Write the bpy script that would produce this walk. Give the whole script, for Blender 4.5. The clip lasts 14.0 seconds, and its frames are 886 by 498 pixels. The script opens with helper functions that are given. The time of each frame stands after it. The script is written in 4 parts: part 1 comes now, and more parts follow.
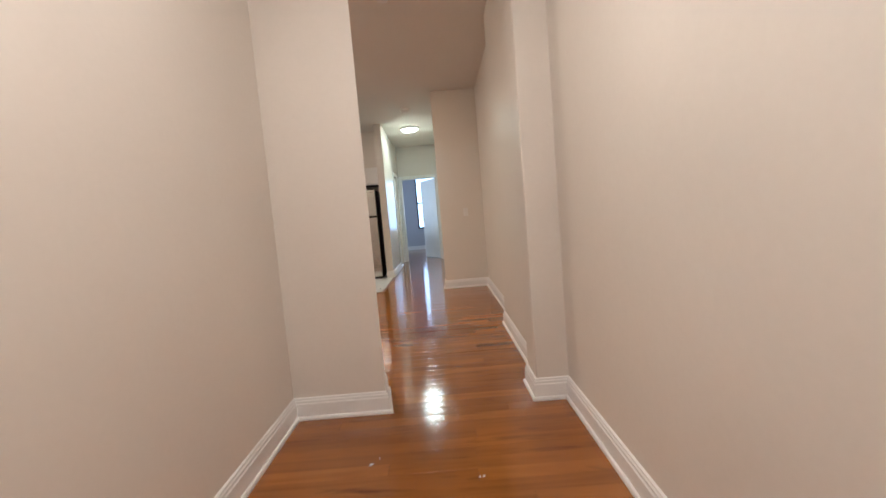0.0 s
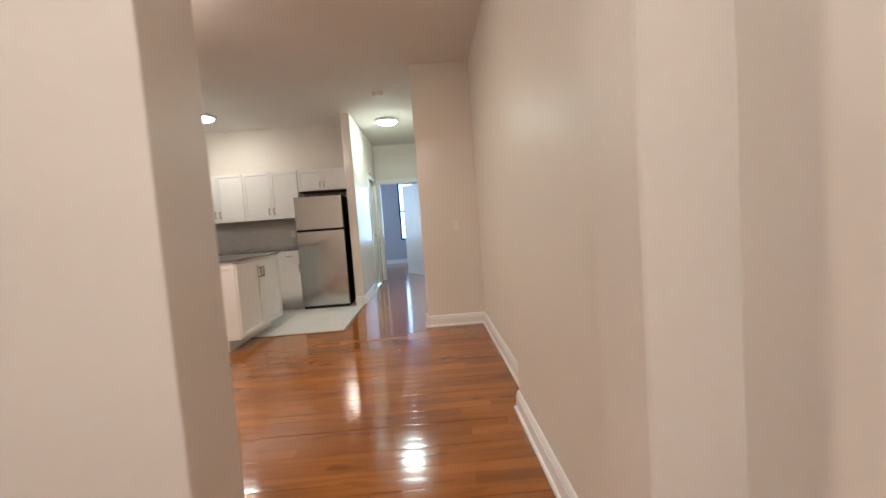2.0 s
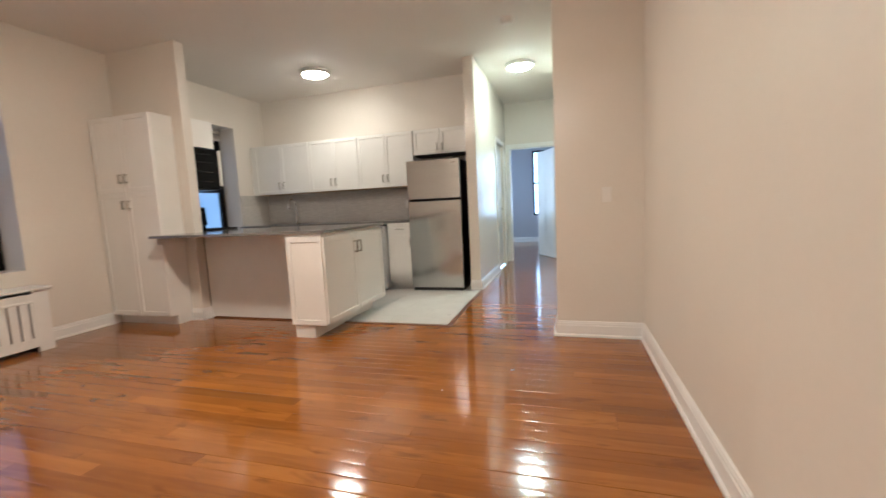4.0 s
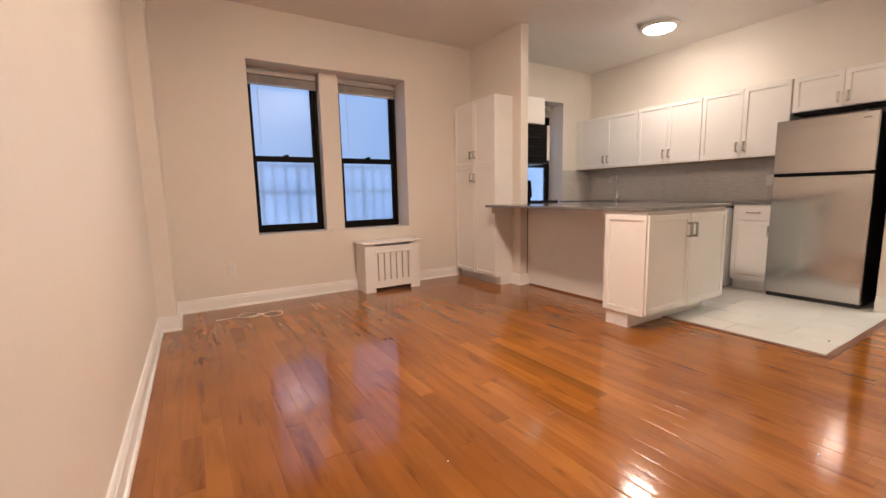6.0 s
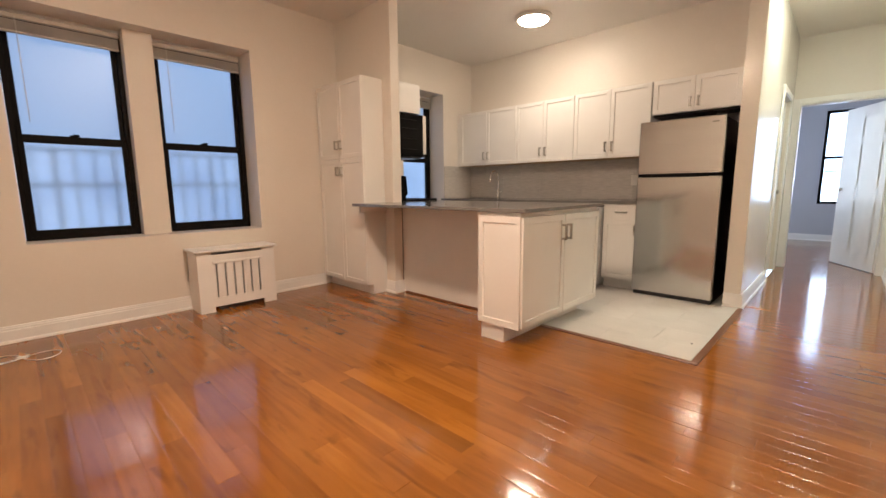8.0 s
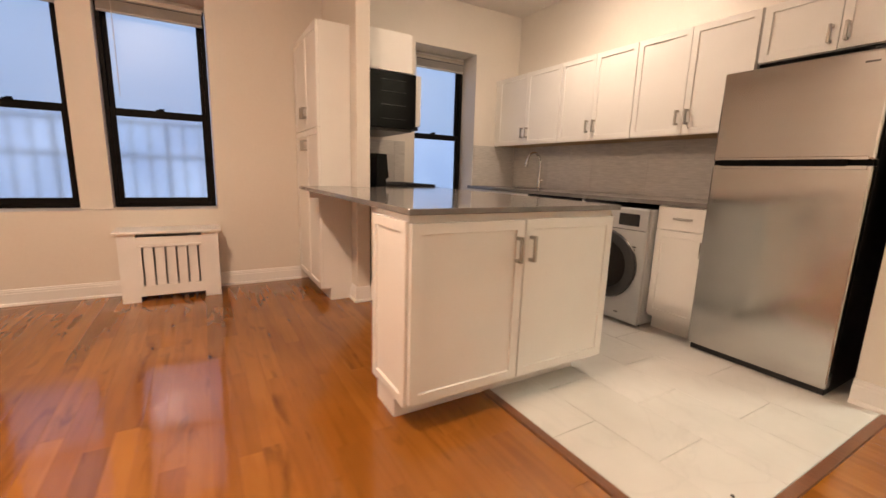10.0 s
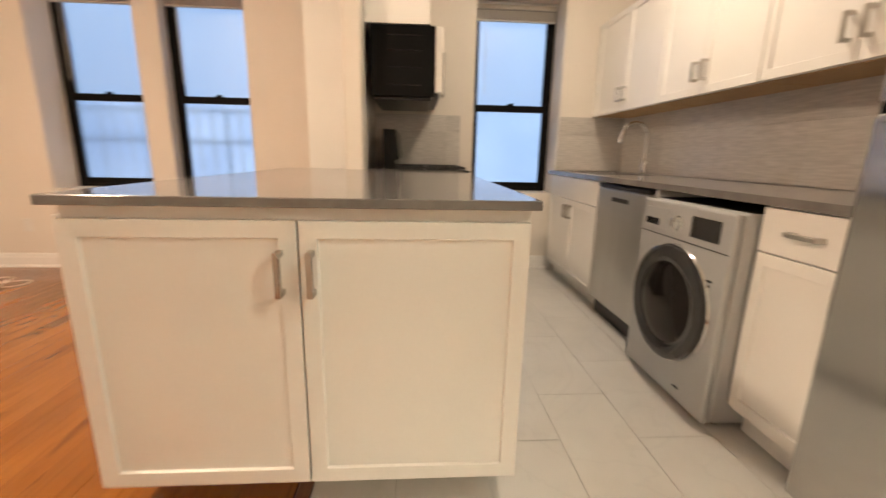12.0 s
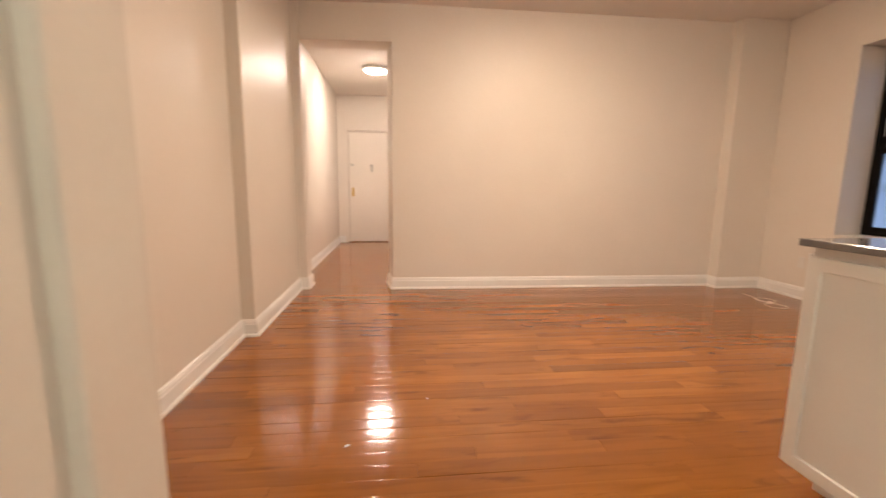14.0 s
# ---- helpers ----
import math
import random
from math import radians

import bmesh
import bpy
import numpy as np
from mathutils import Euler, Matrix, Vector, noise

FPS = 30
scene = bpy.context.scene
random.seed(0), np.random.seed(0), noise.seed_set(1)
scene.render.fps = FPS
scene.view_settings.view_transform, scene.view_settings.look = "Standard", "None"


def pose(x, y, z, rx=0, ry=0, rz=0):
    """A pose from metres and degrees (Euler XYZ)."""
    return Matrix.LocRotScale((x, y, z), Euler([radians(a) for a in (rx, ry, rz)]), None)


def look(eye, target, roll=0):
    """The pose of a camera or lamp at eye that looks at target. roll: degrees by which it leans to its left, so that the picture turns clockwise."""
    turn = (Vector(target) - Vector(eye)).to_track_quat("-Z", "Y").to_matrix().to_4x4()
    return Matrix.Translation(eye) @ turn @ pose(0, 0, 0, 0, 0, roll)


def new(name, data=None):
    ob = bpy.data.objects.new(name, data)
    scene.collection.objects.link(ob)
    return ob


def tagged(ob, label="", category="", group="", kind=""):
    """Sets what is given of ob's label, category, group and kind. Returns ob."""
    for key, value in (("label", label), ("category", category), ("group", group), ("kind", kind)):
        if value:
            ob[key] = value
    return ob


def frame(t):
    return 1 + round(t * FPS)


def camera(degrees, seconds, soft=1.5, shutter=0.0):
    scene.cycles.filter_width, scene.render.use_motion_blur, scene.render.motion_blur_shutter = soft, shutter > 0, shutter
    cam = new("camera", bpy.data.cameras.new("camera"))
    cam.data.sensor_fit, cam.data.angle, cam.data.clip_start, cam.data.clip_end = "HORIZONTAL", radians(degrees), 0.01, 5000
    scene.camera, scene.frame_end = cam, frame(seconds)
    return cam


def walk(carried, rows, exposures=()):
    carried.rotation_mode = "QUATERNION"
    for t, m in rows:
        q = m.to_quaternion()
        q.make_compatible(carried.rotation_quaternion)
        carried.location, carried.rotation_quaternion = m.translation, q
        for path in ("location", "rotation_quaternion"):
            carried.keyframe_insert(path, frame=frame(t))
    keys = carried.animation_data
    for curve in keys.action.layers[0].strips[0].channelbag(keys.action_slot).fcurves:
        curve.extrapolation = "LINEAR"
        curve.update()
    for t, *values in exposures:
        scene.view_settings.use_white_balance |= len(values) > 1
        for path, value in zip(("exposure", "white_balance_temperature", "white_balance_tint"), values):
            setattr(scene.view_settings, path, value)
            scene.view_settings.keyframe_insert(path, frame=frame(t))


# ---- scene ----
cam = camera(94.1, 14.0, shutter=0.45)
PATH = [
    (0, (0.126, 0.362, 1.071), (0.126, 2.356, 0.911), -4.8),
    (0.5, (0.127, 0.707, 1.08), (0.173, 2.701, 0.935), -4.4),
    (1, (0.159, 1.126, 1.095), (0.2, 3.121, 0.964), -4.2),
    (1.5, (0.152, 1.512, 1.129), (0.237, 3.506, 1.003), -4.3),
    (2, (0.204, 1.879, 1.137), (0.267, 3.874, 1.009), -4.2),
    (2.2, (0.219, 2.023, 1.137), (0.288, 4.018, 1.008), -4.1),
    (4.3, (0.204, 3.157, 1.065), (-0.568, 4.988, 0.832), -2.6),
    (4.5, (0.169, 3.225, 1.061), (-0.739, 4.99, 0.82), -2.4),
    (5, (0.12, 3.3, 1.053), (-1.133, 4.838, 0.801), -1.7),
    (5.5, (0.05, 3.251, 1.054), (-1.511, 4.473, 0.795), -1.4),
    (6, (0.004, 3.206, 1.051), (-1.683, 4.247, 0.788), -1.2),
    (6.5, (-0.008, 3.269, 1.063), (-1.639, 4.397, 0.802), -1.0),
    (7, (-0.109, 3.386, 1.051), (-1.561, 4.732, 0.772), -0.6),
    (7.2, (-0.159, 3.431, 1.067), (-1.527, 4.862, 0.779), -0.6),
    (9.3, (-0.372, 4.719, 1.044), (-1.894, 5.968, 0.691), 1.0),
    (9.5, (-0.396, 4.889, 1.044), (-1.982, 6.052, 0.676), 1.5),
    (10, (-0.364, 5.357, 1.057), (-2.061, 6.35, 0.691), 1.8),
    (10.5, (-0.41, 5.788, 1.046), (-2.151, 6.698, 0.67), 2.1),
    (11, (-0.476, 6.187, 1.052), (-2.283, 6.952, 0.666), 2.0),
    (11.5, (-0.595, 6.54, 1.03), (-2.466, 7.11, 0.611), 1.7),
    (12, (-0.722, 6.854, 1.028), (-2.668, 6.984, 0.583), 1.2),
    (12.5, (-0.72, 6.938, 1.025), (-2.538, 6.233, 0.581), 1.1),
    (13, (-0.568, 6.974, 1.062), (-1.859, 5.496, 0.676), 0.9),
    (13.5, (-0.46, 7.093, 1.06), (-1.078, 5.22, 0.728), 0.7),
    (14, (-0.359, 7.23, 1.077), (-0.577, 5.264, 0.783), 0.7),
]
EXPOSURES = [(0.0, -0.17, 5600, 12), (1.0, -0.02, 5580, 12), (2.0, 0.06, 5510, 11), (4.5, 0.3, 5500, 9), (5.0, 0.3, 5700, 13), (5.5, 0.36, 6100, 21), (6.5, 0.45, 6100, 20), (7.0, 0.38, 6250, 18), (9.5, 0.33, 6800, 22), (10.0, 0.43, 6950, 24), (11.0, 0.61, 7000, 22), (12.0, 0.72, 6800, 17), (12.5, 0.68, 7050, 22), (13.0, 0.52, 7500, 26), (13.5, 0.28, 7450, 26), (14.0, 0.32, 6600, 20)]
walk(cam, [(t, look(eye, target, roll)) for t, eye, target, roll in PATH], EXPOSURES)


# ---- light ----
world = bpy.data.worlds.new("world")
scene.world = world
world.use_nodes = True
wn = world.node_tree.nodes
sky = wn.new("ShaderNodeTexSky")
sky.sky_type, sky.sun_disc = "NISHITA", False
sky.sun_elevation, sky.sun_rotation = radians(38), radians(200)
wn["Background"].inputs["Strength"].default_value = 0.12
world.node_tree.links.new(sky.outputs[0], wn["Background"].inputs[0])

KITCHEN_GLOW, HALL_GLOW, ENTRY_GLOW, LIVING_GLOW = 76.0, 110.0, 154.0, 262.0
COURT_GLOW, FAR_GLOW = 0.86, 3.7

# fill lamp added in an unseen side window, to light the bedroom
side_fill = bpy.data.lights.new("bedroom_fill", "AREA")
side_fill.shape, side_fill.size, side_fill.size_y, side_fill.energy, side_fill.color = "RECTANGLE", 1.1, 1.6, 32, (0.66, 0.84, 1.0)
new("bedroom_fill", side_fill).matrix_world = look((-2.36, 12.6, 1.56), (0, 12.6, 1.4))
# daylight standing in the bedroom's far window, shining down the hall
far_day = bpy.data.lights.new("far_window_daylight", "AREA")
far_day.shape, far_day.size, far_day.size_y, far_day.energy, far_day.color = "RECTANGLE", 0.94, 1.62, 9, (0.68, 0.86, 1.0)
new("far_window_daylight", far_day).matrix_world = look((-0.142, 14.63, 1.56), (-0.142, 10, 1.56))


# ---- materials ----
def material(name):
    m = bpy.data.materials.new(name)
    m.use_nodes = True
    return m, m.node_tree.nodes, m.node_tree.links, m.node_tree.nodes["Principled BSDF"]


def blotchy(name, low, high, rough=0.5, metal=0.0, coarse=3.0, fine=60.0, bump=0.05, spec=0.5, swing=0.06, stretch=(1, 1, 1), coat=0.0, warp=0.0):
    """A surface whose colour wanders between two tones at two scales, with fine relief."""
    m, n, l, b = material(name)
    co = n.new("ShaderNodeTexCoord")
    mp = n.new("ShaderNodeMapping")
    mp.inputs["Scale"].default_value = stretch
    l.new(co.outputs["Object"], mp.inputs[0])
    big, small = n.new("ShaderNodeTexNoise"), n.new("ShaderNodeTexNoise")
    big.inputs["Scale"].default_value, small.inputs["Scale"].default_value = coarse, fine
    big.inputs["Detail"].default_value, small.inputs["Detail"].default_value = 4, 3
    l.new(mp.outputs[0], big.inputs[0])
    l.new(mp.outputs[0], small.inputs[0])
    mix = n.new("ShaderNodeMath")
    mix.operation = "MULTIPLY_ADD"
    l.new(small.outputs[0], mix.inputs[0])
    mix.inputs[1].default_value = 0.35
    l.new(big.outputs[0], mix.inputs[2])
    ramp = n.new("ShaderNodeValToRGB")
    ramp.color_ramp.elements[0].position, ramp.color_ramp.elements[1].position = 0.42, 0.95
    ramp.color_ramp.elements[0].color, ramp.color_ramp.elements[1].color = (*low, 1), (*high, 1)
    l.new(mix.outputs[0], ramp.inputs[0])
    l.new(ramp.outputs[0], b.inputs["Base Color"])
    rr = n.new("ShaderNodeMapRange")
    rr.inputs["To Min"].default_value, rr.inputs["To Max"].default_value = max(0.02, rough - swing), rough + swing
    l.new(big.outputs[0], rr.inputs[0])
    l.new(rr.outputs[0], b.inputs["Roughness"])
    b.inputs["Metallic"].default_value = metal
    b.inputs["Specular IOR Level"].default_value = spec
    b.inputs["Coat Weight"].default_value = coat
    b.inputs["Coat Roughness"].default_value = 0.1
    if bump:
        bp = n.new("ShaderNodeBump")
        bp.inputs["Strength"].default_value, bp.inputs["Distance"].default_value = bump, 0.002
        l.new(small.outputs[0], bp.inputs["Height"])
        l.new(bp.outputs[0], b.inputs["Normal"])
        if warp:
            bow = n.new("ShaderNodeTexNoise")
            bow.inputs["Scale"].default_value, bow.inputs["Detail"].default_value = 2.4, 0
            l.new(co.outputs["Object"], bow.inputs[0])
            wb = n.new("ShaderNodeBump")
            wb.inputs["Strength"].default_value, wb.inputs["Distance"].default_value = 1.0, warp
            l.new(bow.outputs[0], wb.inputs["Height"])
            l.new(wb.outputs[0], bp.inputs["Normal"])
    return m


def glowing(name, colour, strength):
    m, n, l, b = material(name)
    b.inputs["Base Color"].default_value = (0.9, 0.9, 0.88, 1)
    b.inputs["Emission Color"].default_value = (*colour, 1)
    b.inputs["Emission Strength"].default_value = strength
    b.inputs["Roughness"].default_value = 0.3
    return m


def plank_wood():
    """Glossy reddish oak: each board takes its own tone, with grain along x."""
    m, n, l, b = material("oak_boards")
    geo, info = n.new("ShaderNodeNewGeometry"), n.new("ShaderNodeObjectInfo")
    add = n.new("ShaderNodeMath")
    add.operation = "ADD"
    l.new(geo.outputs["Random Per Island"], add.inputs[0])
    l.new(info.outputs["Random"], add.inputs[1])
    own = n.new("ShaderNodeMath")
    own.operation = "FRACT"
    l.new(add.outputs[0], own.inputs[0])
    shift = n.new("ShaderNodeVectorMath")
    shift.operation = "MULTIPLY_ADD"
    far = n.new("ShaderNodeCombineXYZ")
    for k in range(3):
        l.new(own.outputs[0], far.inputs[k])
    l.new(far.outputs[0], shift.inputs[0])
    shift.inputs[1].default_value = (17, 5, 9)
    l.new(geo.outputs["Position"], shift.inputs[2])
    mp = n.new("ShaderNodeMapping")
    mp.inputs["Scale"].default_value = (0.9, 11, 1)
    l.new(shift.outputs[0], mp.inputs[0])
    grain = n.new("ShaderNodeTexNoise")
    grain.inputs["Scale"].default_value, grain.inputs["Detail"].default_value, grain.inputs["Distortion"].default_value = 1.8, 6, 1.1
    l.new(mp.outputs[0], grain.inputs[0])
    tone = n.new("ShaderNodeValToRGB")
    e = tone.color_ramp.elements
    e[0].position, e[0].color = 0.0, (0.210, 0.076, 0.0149, 1)
    e[1].position, e[1].color = 1.0, (0.364, 0.139, 0.0232, 1)
    for pos, col in ((0.03, (0.238, 0.086, 0.0149, 1)), (0.06, (0.266, 0.093, 0.0153, 1)), (0.5, (0.295, 0.105, 0.0168, 1)), (0.9, (0.323, 0.121, 0.0203, 1))):
        e.new(pos).color = col
    l.new(own.outputs[0], tone.inputs[0])
    fleck = n.new("ShaderNodeValToRGB")
    fleck.color_ramp.elements[0].position, fleck.color_ramp.elements[0].color = 0.26, (0.80, 0.73, 0.64, 1)
    fleck.color_ramp.elements[1].position, fleck.color_ramp.elements[1].color = 0.56, (1.0, 1.0, 1.0, 1)
    l.new(grain.outputs[0], fleck.inputs[0])
    mul = n.new("ShaderNodeMix")
    mul.data_type, mul.blend_type = "RGBA", "MULTIPLY"
    mul.inputs[0].default_value = 1.0
    l.new(tone.outputs[0], mul.inputs[6])
    l.new(fleck.outputs[0], mul.inputs[7])
    mp2 = n.new("ShaderNodeMapping")
    mp2.inputs["Scale"].default_value = (1.7, 8, 1)
    l.new(shift.outputs[0], mp2.inputs[0])
    knot = n.new("ShaderNodeTexNoise")
    knot.inputs["Scale"].default_value, knot.inputs["Detail"].default_value, knot.inputs["Distortion"].default_value = 1.6, 4, 0.6
    l.new(mp2.outputs[0], knot.inputs[0])
    streak = n.new("ShaderNodeValToRGB")
    streak.color_ramp.elements[0].position, streak.color_ramp.elements[0].color = 0.595, (1, 1, 1, 1)
    streak.color_ramp.elements[1].position, streak.color_ramp.elements[1].color = 0.80, (0.40, 0.30, 0.22, 1)
    l.new(knot.outputs[0], streak.inputs[0])
    mul2 = n.new("ShaderNodeMix")
    mul2.data_type, mul2.blend_type = "RGBA", "MULTIPLY"
    mul2.inputs[0].default_value = 1.0
    l.new(mul.outputs[2], mul2.inputs[6])
    l.new(streak.outputs[0], mul2.inputs[7])
    broad = n.new("ShaderNodeTexNoise")
    broad.inputs["Scale"].default_value, broad.inputs["Detail"].default_value = 1.3, 3
    l.new(geo.outputs["Position"], broad.inputs[0])
    aged = n.new("ShaderNodeValToRGB")
    aged.color_ramp.elements[0].position, aged.color_ramp.elements[0].color = 0.34, (0.84, 0.79, 0.75, 1)
    aged.color_ramp.elements[1].position, aged.color_ramp.elements[1].color = 0.62, (1.08, 1.08, 1.06, 1)
    l.new(broad.outputs[0], aged.inputs[0])
    mul3 = n.new("ShaderNodeMix")
    mul3.data_type, mul3.blend_type = "RGBA", "MULTIPLY"
    mul3.inputs[0].default_value = 1.0
    l.new(mul2.outputs[2], mul3.inputs[6])
    l.new(aged.outputs[0], mul3.inputs[7])
    l.new(mul3.outputs[2], b.inputs["Base Color"])
    wear = n.new("ShaderNodeTexNoise")
    wear.inputs["Scale"].default_value, wear.inputs["Detail"].default_value = 1.7, 5
    l.new(geo.outputs["Position"], wear.inputs[0])
    rr = n.new("ShaderNodeMapRange")
    rr.inputs["To Min"].default_value, rr.inputs["To Max"].default_value = 0.07, 0.17
    l.new(wear.outputs[0], rr.inputs[0])
    l.new(rr.outputs[0], b.inputs["Roughness"])
    b.inputs["Specular IOR Level"].default_value = 0.5
    b.inputs["Coat Weight"].default_value = 0.22
    b.inputs["Coat Roughness"].default_value = 0.07
    bp = n.new("ShaderNodeBump")
    bp.inputs["Strength"].default_value, bp.inputs["Distance"].default_value = 0.06, 0.001
    l.new(grain.outputs[0], bp.inputs["Height"])
    l.new(bp.outputs[0], b.inputs["Normal"])
    return m


def piece_tile(name, low, high, rough, streak=(1, 1, 1), scale=6.0, veins=1.0):
    """Stone-look tile; each piece takes its own tone."""
    m, n, l, b = material(name)
    geo, info = n.new("ShaderNodeNewGeometry"), n.new("ShaderNodeObjectInfo")
    mp = n.new("ShaderNodeMapping")
    mp.inputs["Scale"].default_value = streak
    l.new(geo.outputs["Position"], mp.inputs[0])
    cloud = n.new("ShaderNodeTexNoise")
    cloud.inputs["Scale"].default_value, cloud.inputs["Detail"].default_value = scale, 6
    l.new(mp.outputs[0], cloud.inputs[0])
    mix = n.new("ShaderNodeMath")
    mix.operation = "MULTIPLY_ADD"
    l.new(info.outputs["Random"], mix.inputs[0])
    mix.inputs[1].default_value = 0.25
    l.new(cloud.outputs[0], mix.inputs[2])
    ramp = n.new("ShaderNodeValToRGB")
    ramp.color_ramp.elements[0].position, ramp.color_ramp.elements[1].position = 0.35, 0.95
    ramp.color_ramp.elements[0].color, ramp.color_ramp.elements[1].color = (*low, 1), (*high, 1)
    l.new(mix.outputs[0], ramp.inputs[0])
    vein = n.new("ShaderNodeTexNoise")
    vein.inputs["Scale"].default_value, vein.inputs["Detail"].default_value, vein.inputs["Distortion"].default_value = 1.4, 5, 1.6
    l.new(geo.outputs["Position"], vein.inputs[0])
    thin = n.new("ShaderNodeValToRGB")
    e = thin.color_ramp.elements
    e[0].position, e[0].color = 0.485, (1, 1, 1, 1)
    e[1].position, e[1].color = 0.515, (1, 1, 1, 1)
    e.new(0.5).color = (veins, veins, veins, 1)
    l.new(vein.outputs[0], thin.inputs[0])
    mul = n.new("ShaderNodeMix")
    mul.data_type, mul.blend_type = "RGBA", "MULTIPLY"
    mul.inputs[0].default_value = 1.0
    l.new(ramp.outputs[0], mul.inputs[6])
    l.new(thin.outputs[0], mul.inputs[7])
    l.new(mul.outputs[2], b.inputs["Base Color"])
    b.inputs["Roughness"].default_value = rough
    return m


def pane_glass(name, rough, tint=(0.86, 0.92, 1.0, 1), spec=0.5):
    m, n, l, b = material(name)
    b.inputs["Base Color"].default_value = tint
    b.inputs["Transmission Weight"].default_value = 1.0
    b.inputs["Roughness"].default_value = rough
    b.inputs["IOR"].default_value = 1.45
    b.inputs["Specular IOR Level"].default_value = spec
    return m


PAINT = blotchy("satin_wall_paint", (0.715, 0.665, 0.60), (0.765, 0.715, 0.65), rough=0.46, coarse=1.2, fine=45, bump=0.10, swing=0.05)
GLOSSPAINT = blotchy("semi_gloss_hall_paint", (0.715, 0.67, 0.60), (0.765, 0.72, 0.65), rough=0.24, coarse=1.2, fine=45, bump=0.05, swing=0.05)
SATIN = blotchy("low_sheen_wall_paint", (0.715, 0.67, 0.60), (0.765, 0.72, 0.65), rough=0.42, coarse=1.2, fine=45, bump=0.05, swing=0.04)
CEIL = blotchy("ceiling_paint", (0.74, 0.70, 0.65), (0.79, 0.75, 0.70), rough=0.7, coarse=1.0, fine=50, bump=0.06)
TRIM = blotchy("white_trim_paint", (0.78, 0.77, 0.75), (0.84, 0.83, 0.81), rough=0.33, coarse=4, fine=70, bump=0.05)
GREYROOM = blotchy("lavender_grey_paint", (0.46, 0.47, 0.52), (0.50, 0.51, 0.56), rough=0.45, coarse=1.2, fine=45, bump=0.08)
CABINET = blotchy("white_cabinet_lacquer", (0.79, 0.775, 0.745), (0.84, 0.825, 0.795), rough=0.32, coarse=3, fine=90, bump=0.02)
STEEL = blotchy("brushed_steel", (0.51, 0.505, 0.49), (0.56, 0.555, 0.54), rough=0.15, metal=1.0, coarse=0.9, fine=120, bump=0.012, stretch=(1, 1, 9), swing=0.04, warp=0.012)
SOFTSTEEL = blotchy("satin_steel", (0.56, 0.555, 0.54), (0.62, 0.615, 0.60), rough=0.36, metal=0.9, coarse=1.2, fine=120, bump=0.01, stretch=(9, 1, 1))
SILVER = blotchy("silver_enamel", (0.47, 0.48, 0.49), (0.53, 0.54, 0.55), rough=0.32, metal=0.35, coarse=3, fine=80, bump=0.01)
PALEMETAL = blotchy("pale_silver_paint", (0.66, 0.64, 0.60), (0.71, 0.69, 0.65), rough=0.3, metal=0.1, bump=0.01)
CHROME = blotchy("chrome", (0.75, 0.75, 0.74), (0.8, 0.8, 0.79), rough=0.1, metal=1.0, bump=0.0, swing=0.03)
NICKEL = blotchy("brushed_nickel", (0.46, 0.44, 0.41), (0.54, 0.52, 0.48), rough=0.28, metal=1.0, fine=120, bump=0.02)
BRASS = blotchy("aged_brass", (0.48, 0.32, 0.10), (0.62, 0.43, 0.15), rough=0.3, metal=1.0, bump=0.02)
BLACK = blotchy("black_plastic", (0.008, 0.008, 0.009), (0.016, 0.016, 0.017), rough=0.35, bump=0.02)
DULLBLACK = blotchy("black_painted_case", (0.004, 0.004, 0.004), (0.008, 0.008, 0.008), rough=0.16, bump=0.004, spec=0.10)
DEEPBLACK = blotchy("matt_black_recess_and_shade", (0.003, 0.003, 0.003), (0.006, 0.006, 0.006), rough=0.7, bump=0.0, spec=0.05)
GLOSSBLACK = blotchy("black_gloss", (0.006, 0.006, 0.007), (0.011, 0.011, 0.012), rough=0.1, bump=0.0, swing=0.03)
BRONZE = blotchy("dark_bronze_metal_niche_shade", (0.005, 0.004, 0.0035), (0.011, 0.009, 0.008), rough=0.5, fine=90, bump=0.04, spec=0.1)
STONE = blotchy("grey_quartz_worktop", (0.15, 0.14, 0.135), (0.21, 0.20, 0.19), rough=0.10, coarse=14, fine=220, bump=0.01, swing=0.03)
SPLASH = piece_tile("grey_stone_splash", (0.45, 0.43, 0.405), (0.66, 0.63, 0.595), 0.34, (3, 3, 26), 4.0)
PALETILE = piece_tile("pale_porcelain", (0.60, 0.588, 0.56), (0.68, 0.667, 0.64), 0.3, (1, 1, 1), 5.0, 0.955)
GROUT = blotchy("pale_grout", (0.46, 0.45, 0.43), (0.54, 0.53, 0.51), rough=0.85, bump=0.1)
GREYGROUT = blotchy("grey_grout", (0.40, 0.385, 0.36), (0.46, 0.44, 0.415), rough=0.85, bump=0.1)
WOOD = plank_wood()
STRIP = blotchy("dark_oak_strip", (0.12, 0.045, 0.02), (0.22, 0.085, 0.035), rough=0.3, coarse=5, fine=60, bump=0.08, stretch=(1, 14, 1))
RAWPLY = blotchy("raw_plywood", (0.36, 0.22, 0.10), (0.5, 0.33, 0.17), rough=0.6, coarse=4, fine=50, bump=0.1)
BARS = blotchy("weathered_grey_metal", (0.42, 0.44, 0.48), (0.52, 0.54, 0.58), rough=0.6, bump=0.05)
BLIND = blotchy("cream_blind_slats", (0.50, 0.46, 0.41), (0.60, 0.56, 0.50), rough=0.5, coarse=5, fine=60, bump=0.03)
PLASTIC = blotchy("white_plastic", (0.72, 0.70, 0.66), (0.78, 0.76, 0.72), rough=0.35, bump=0.01)
GLASS = pane_glass("lightly_frosted_window_glass", 0.18, (0.60, 0.69, 0.76, 1), 0.3)
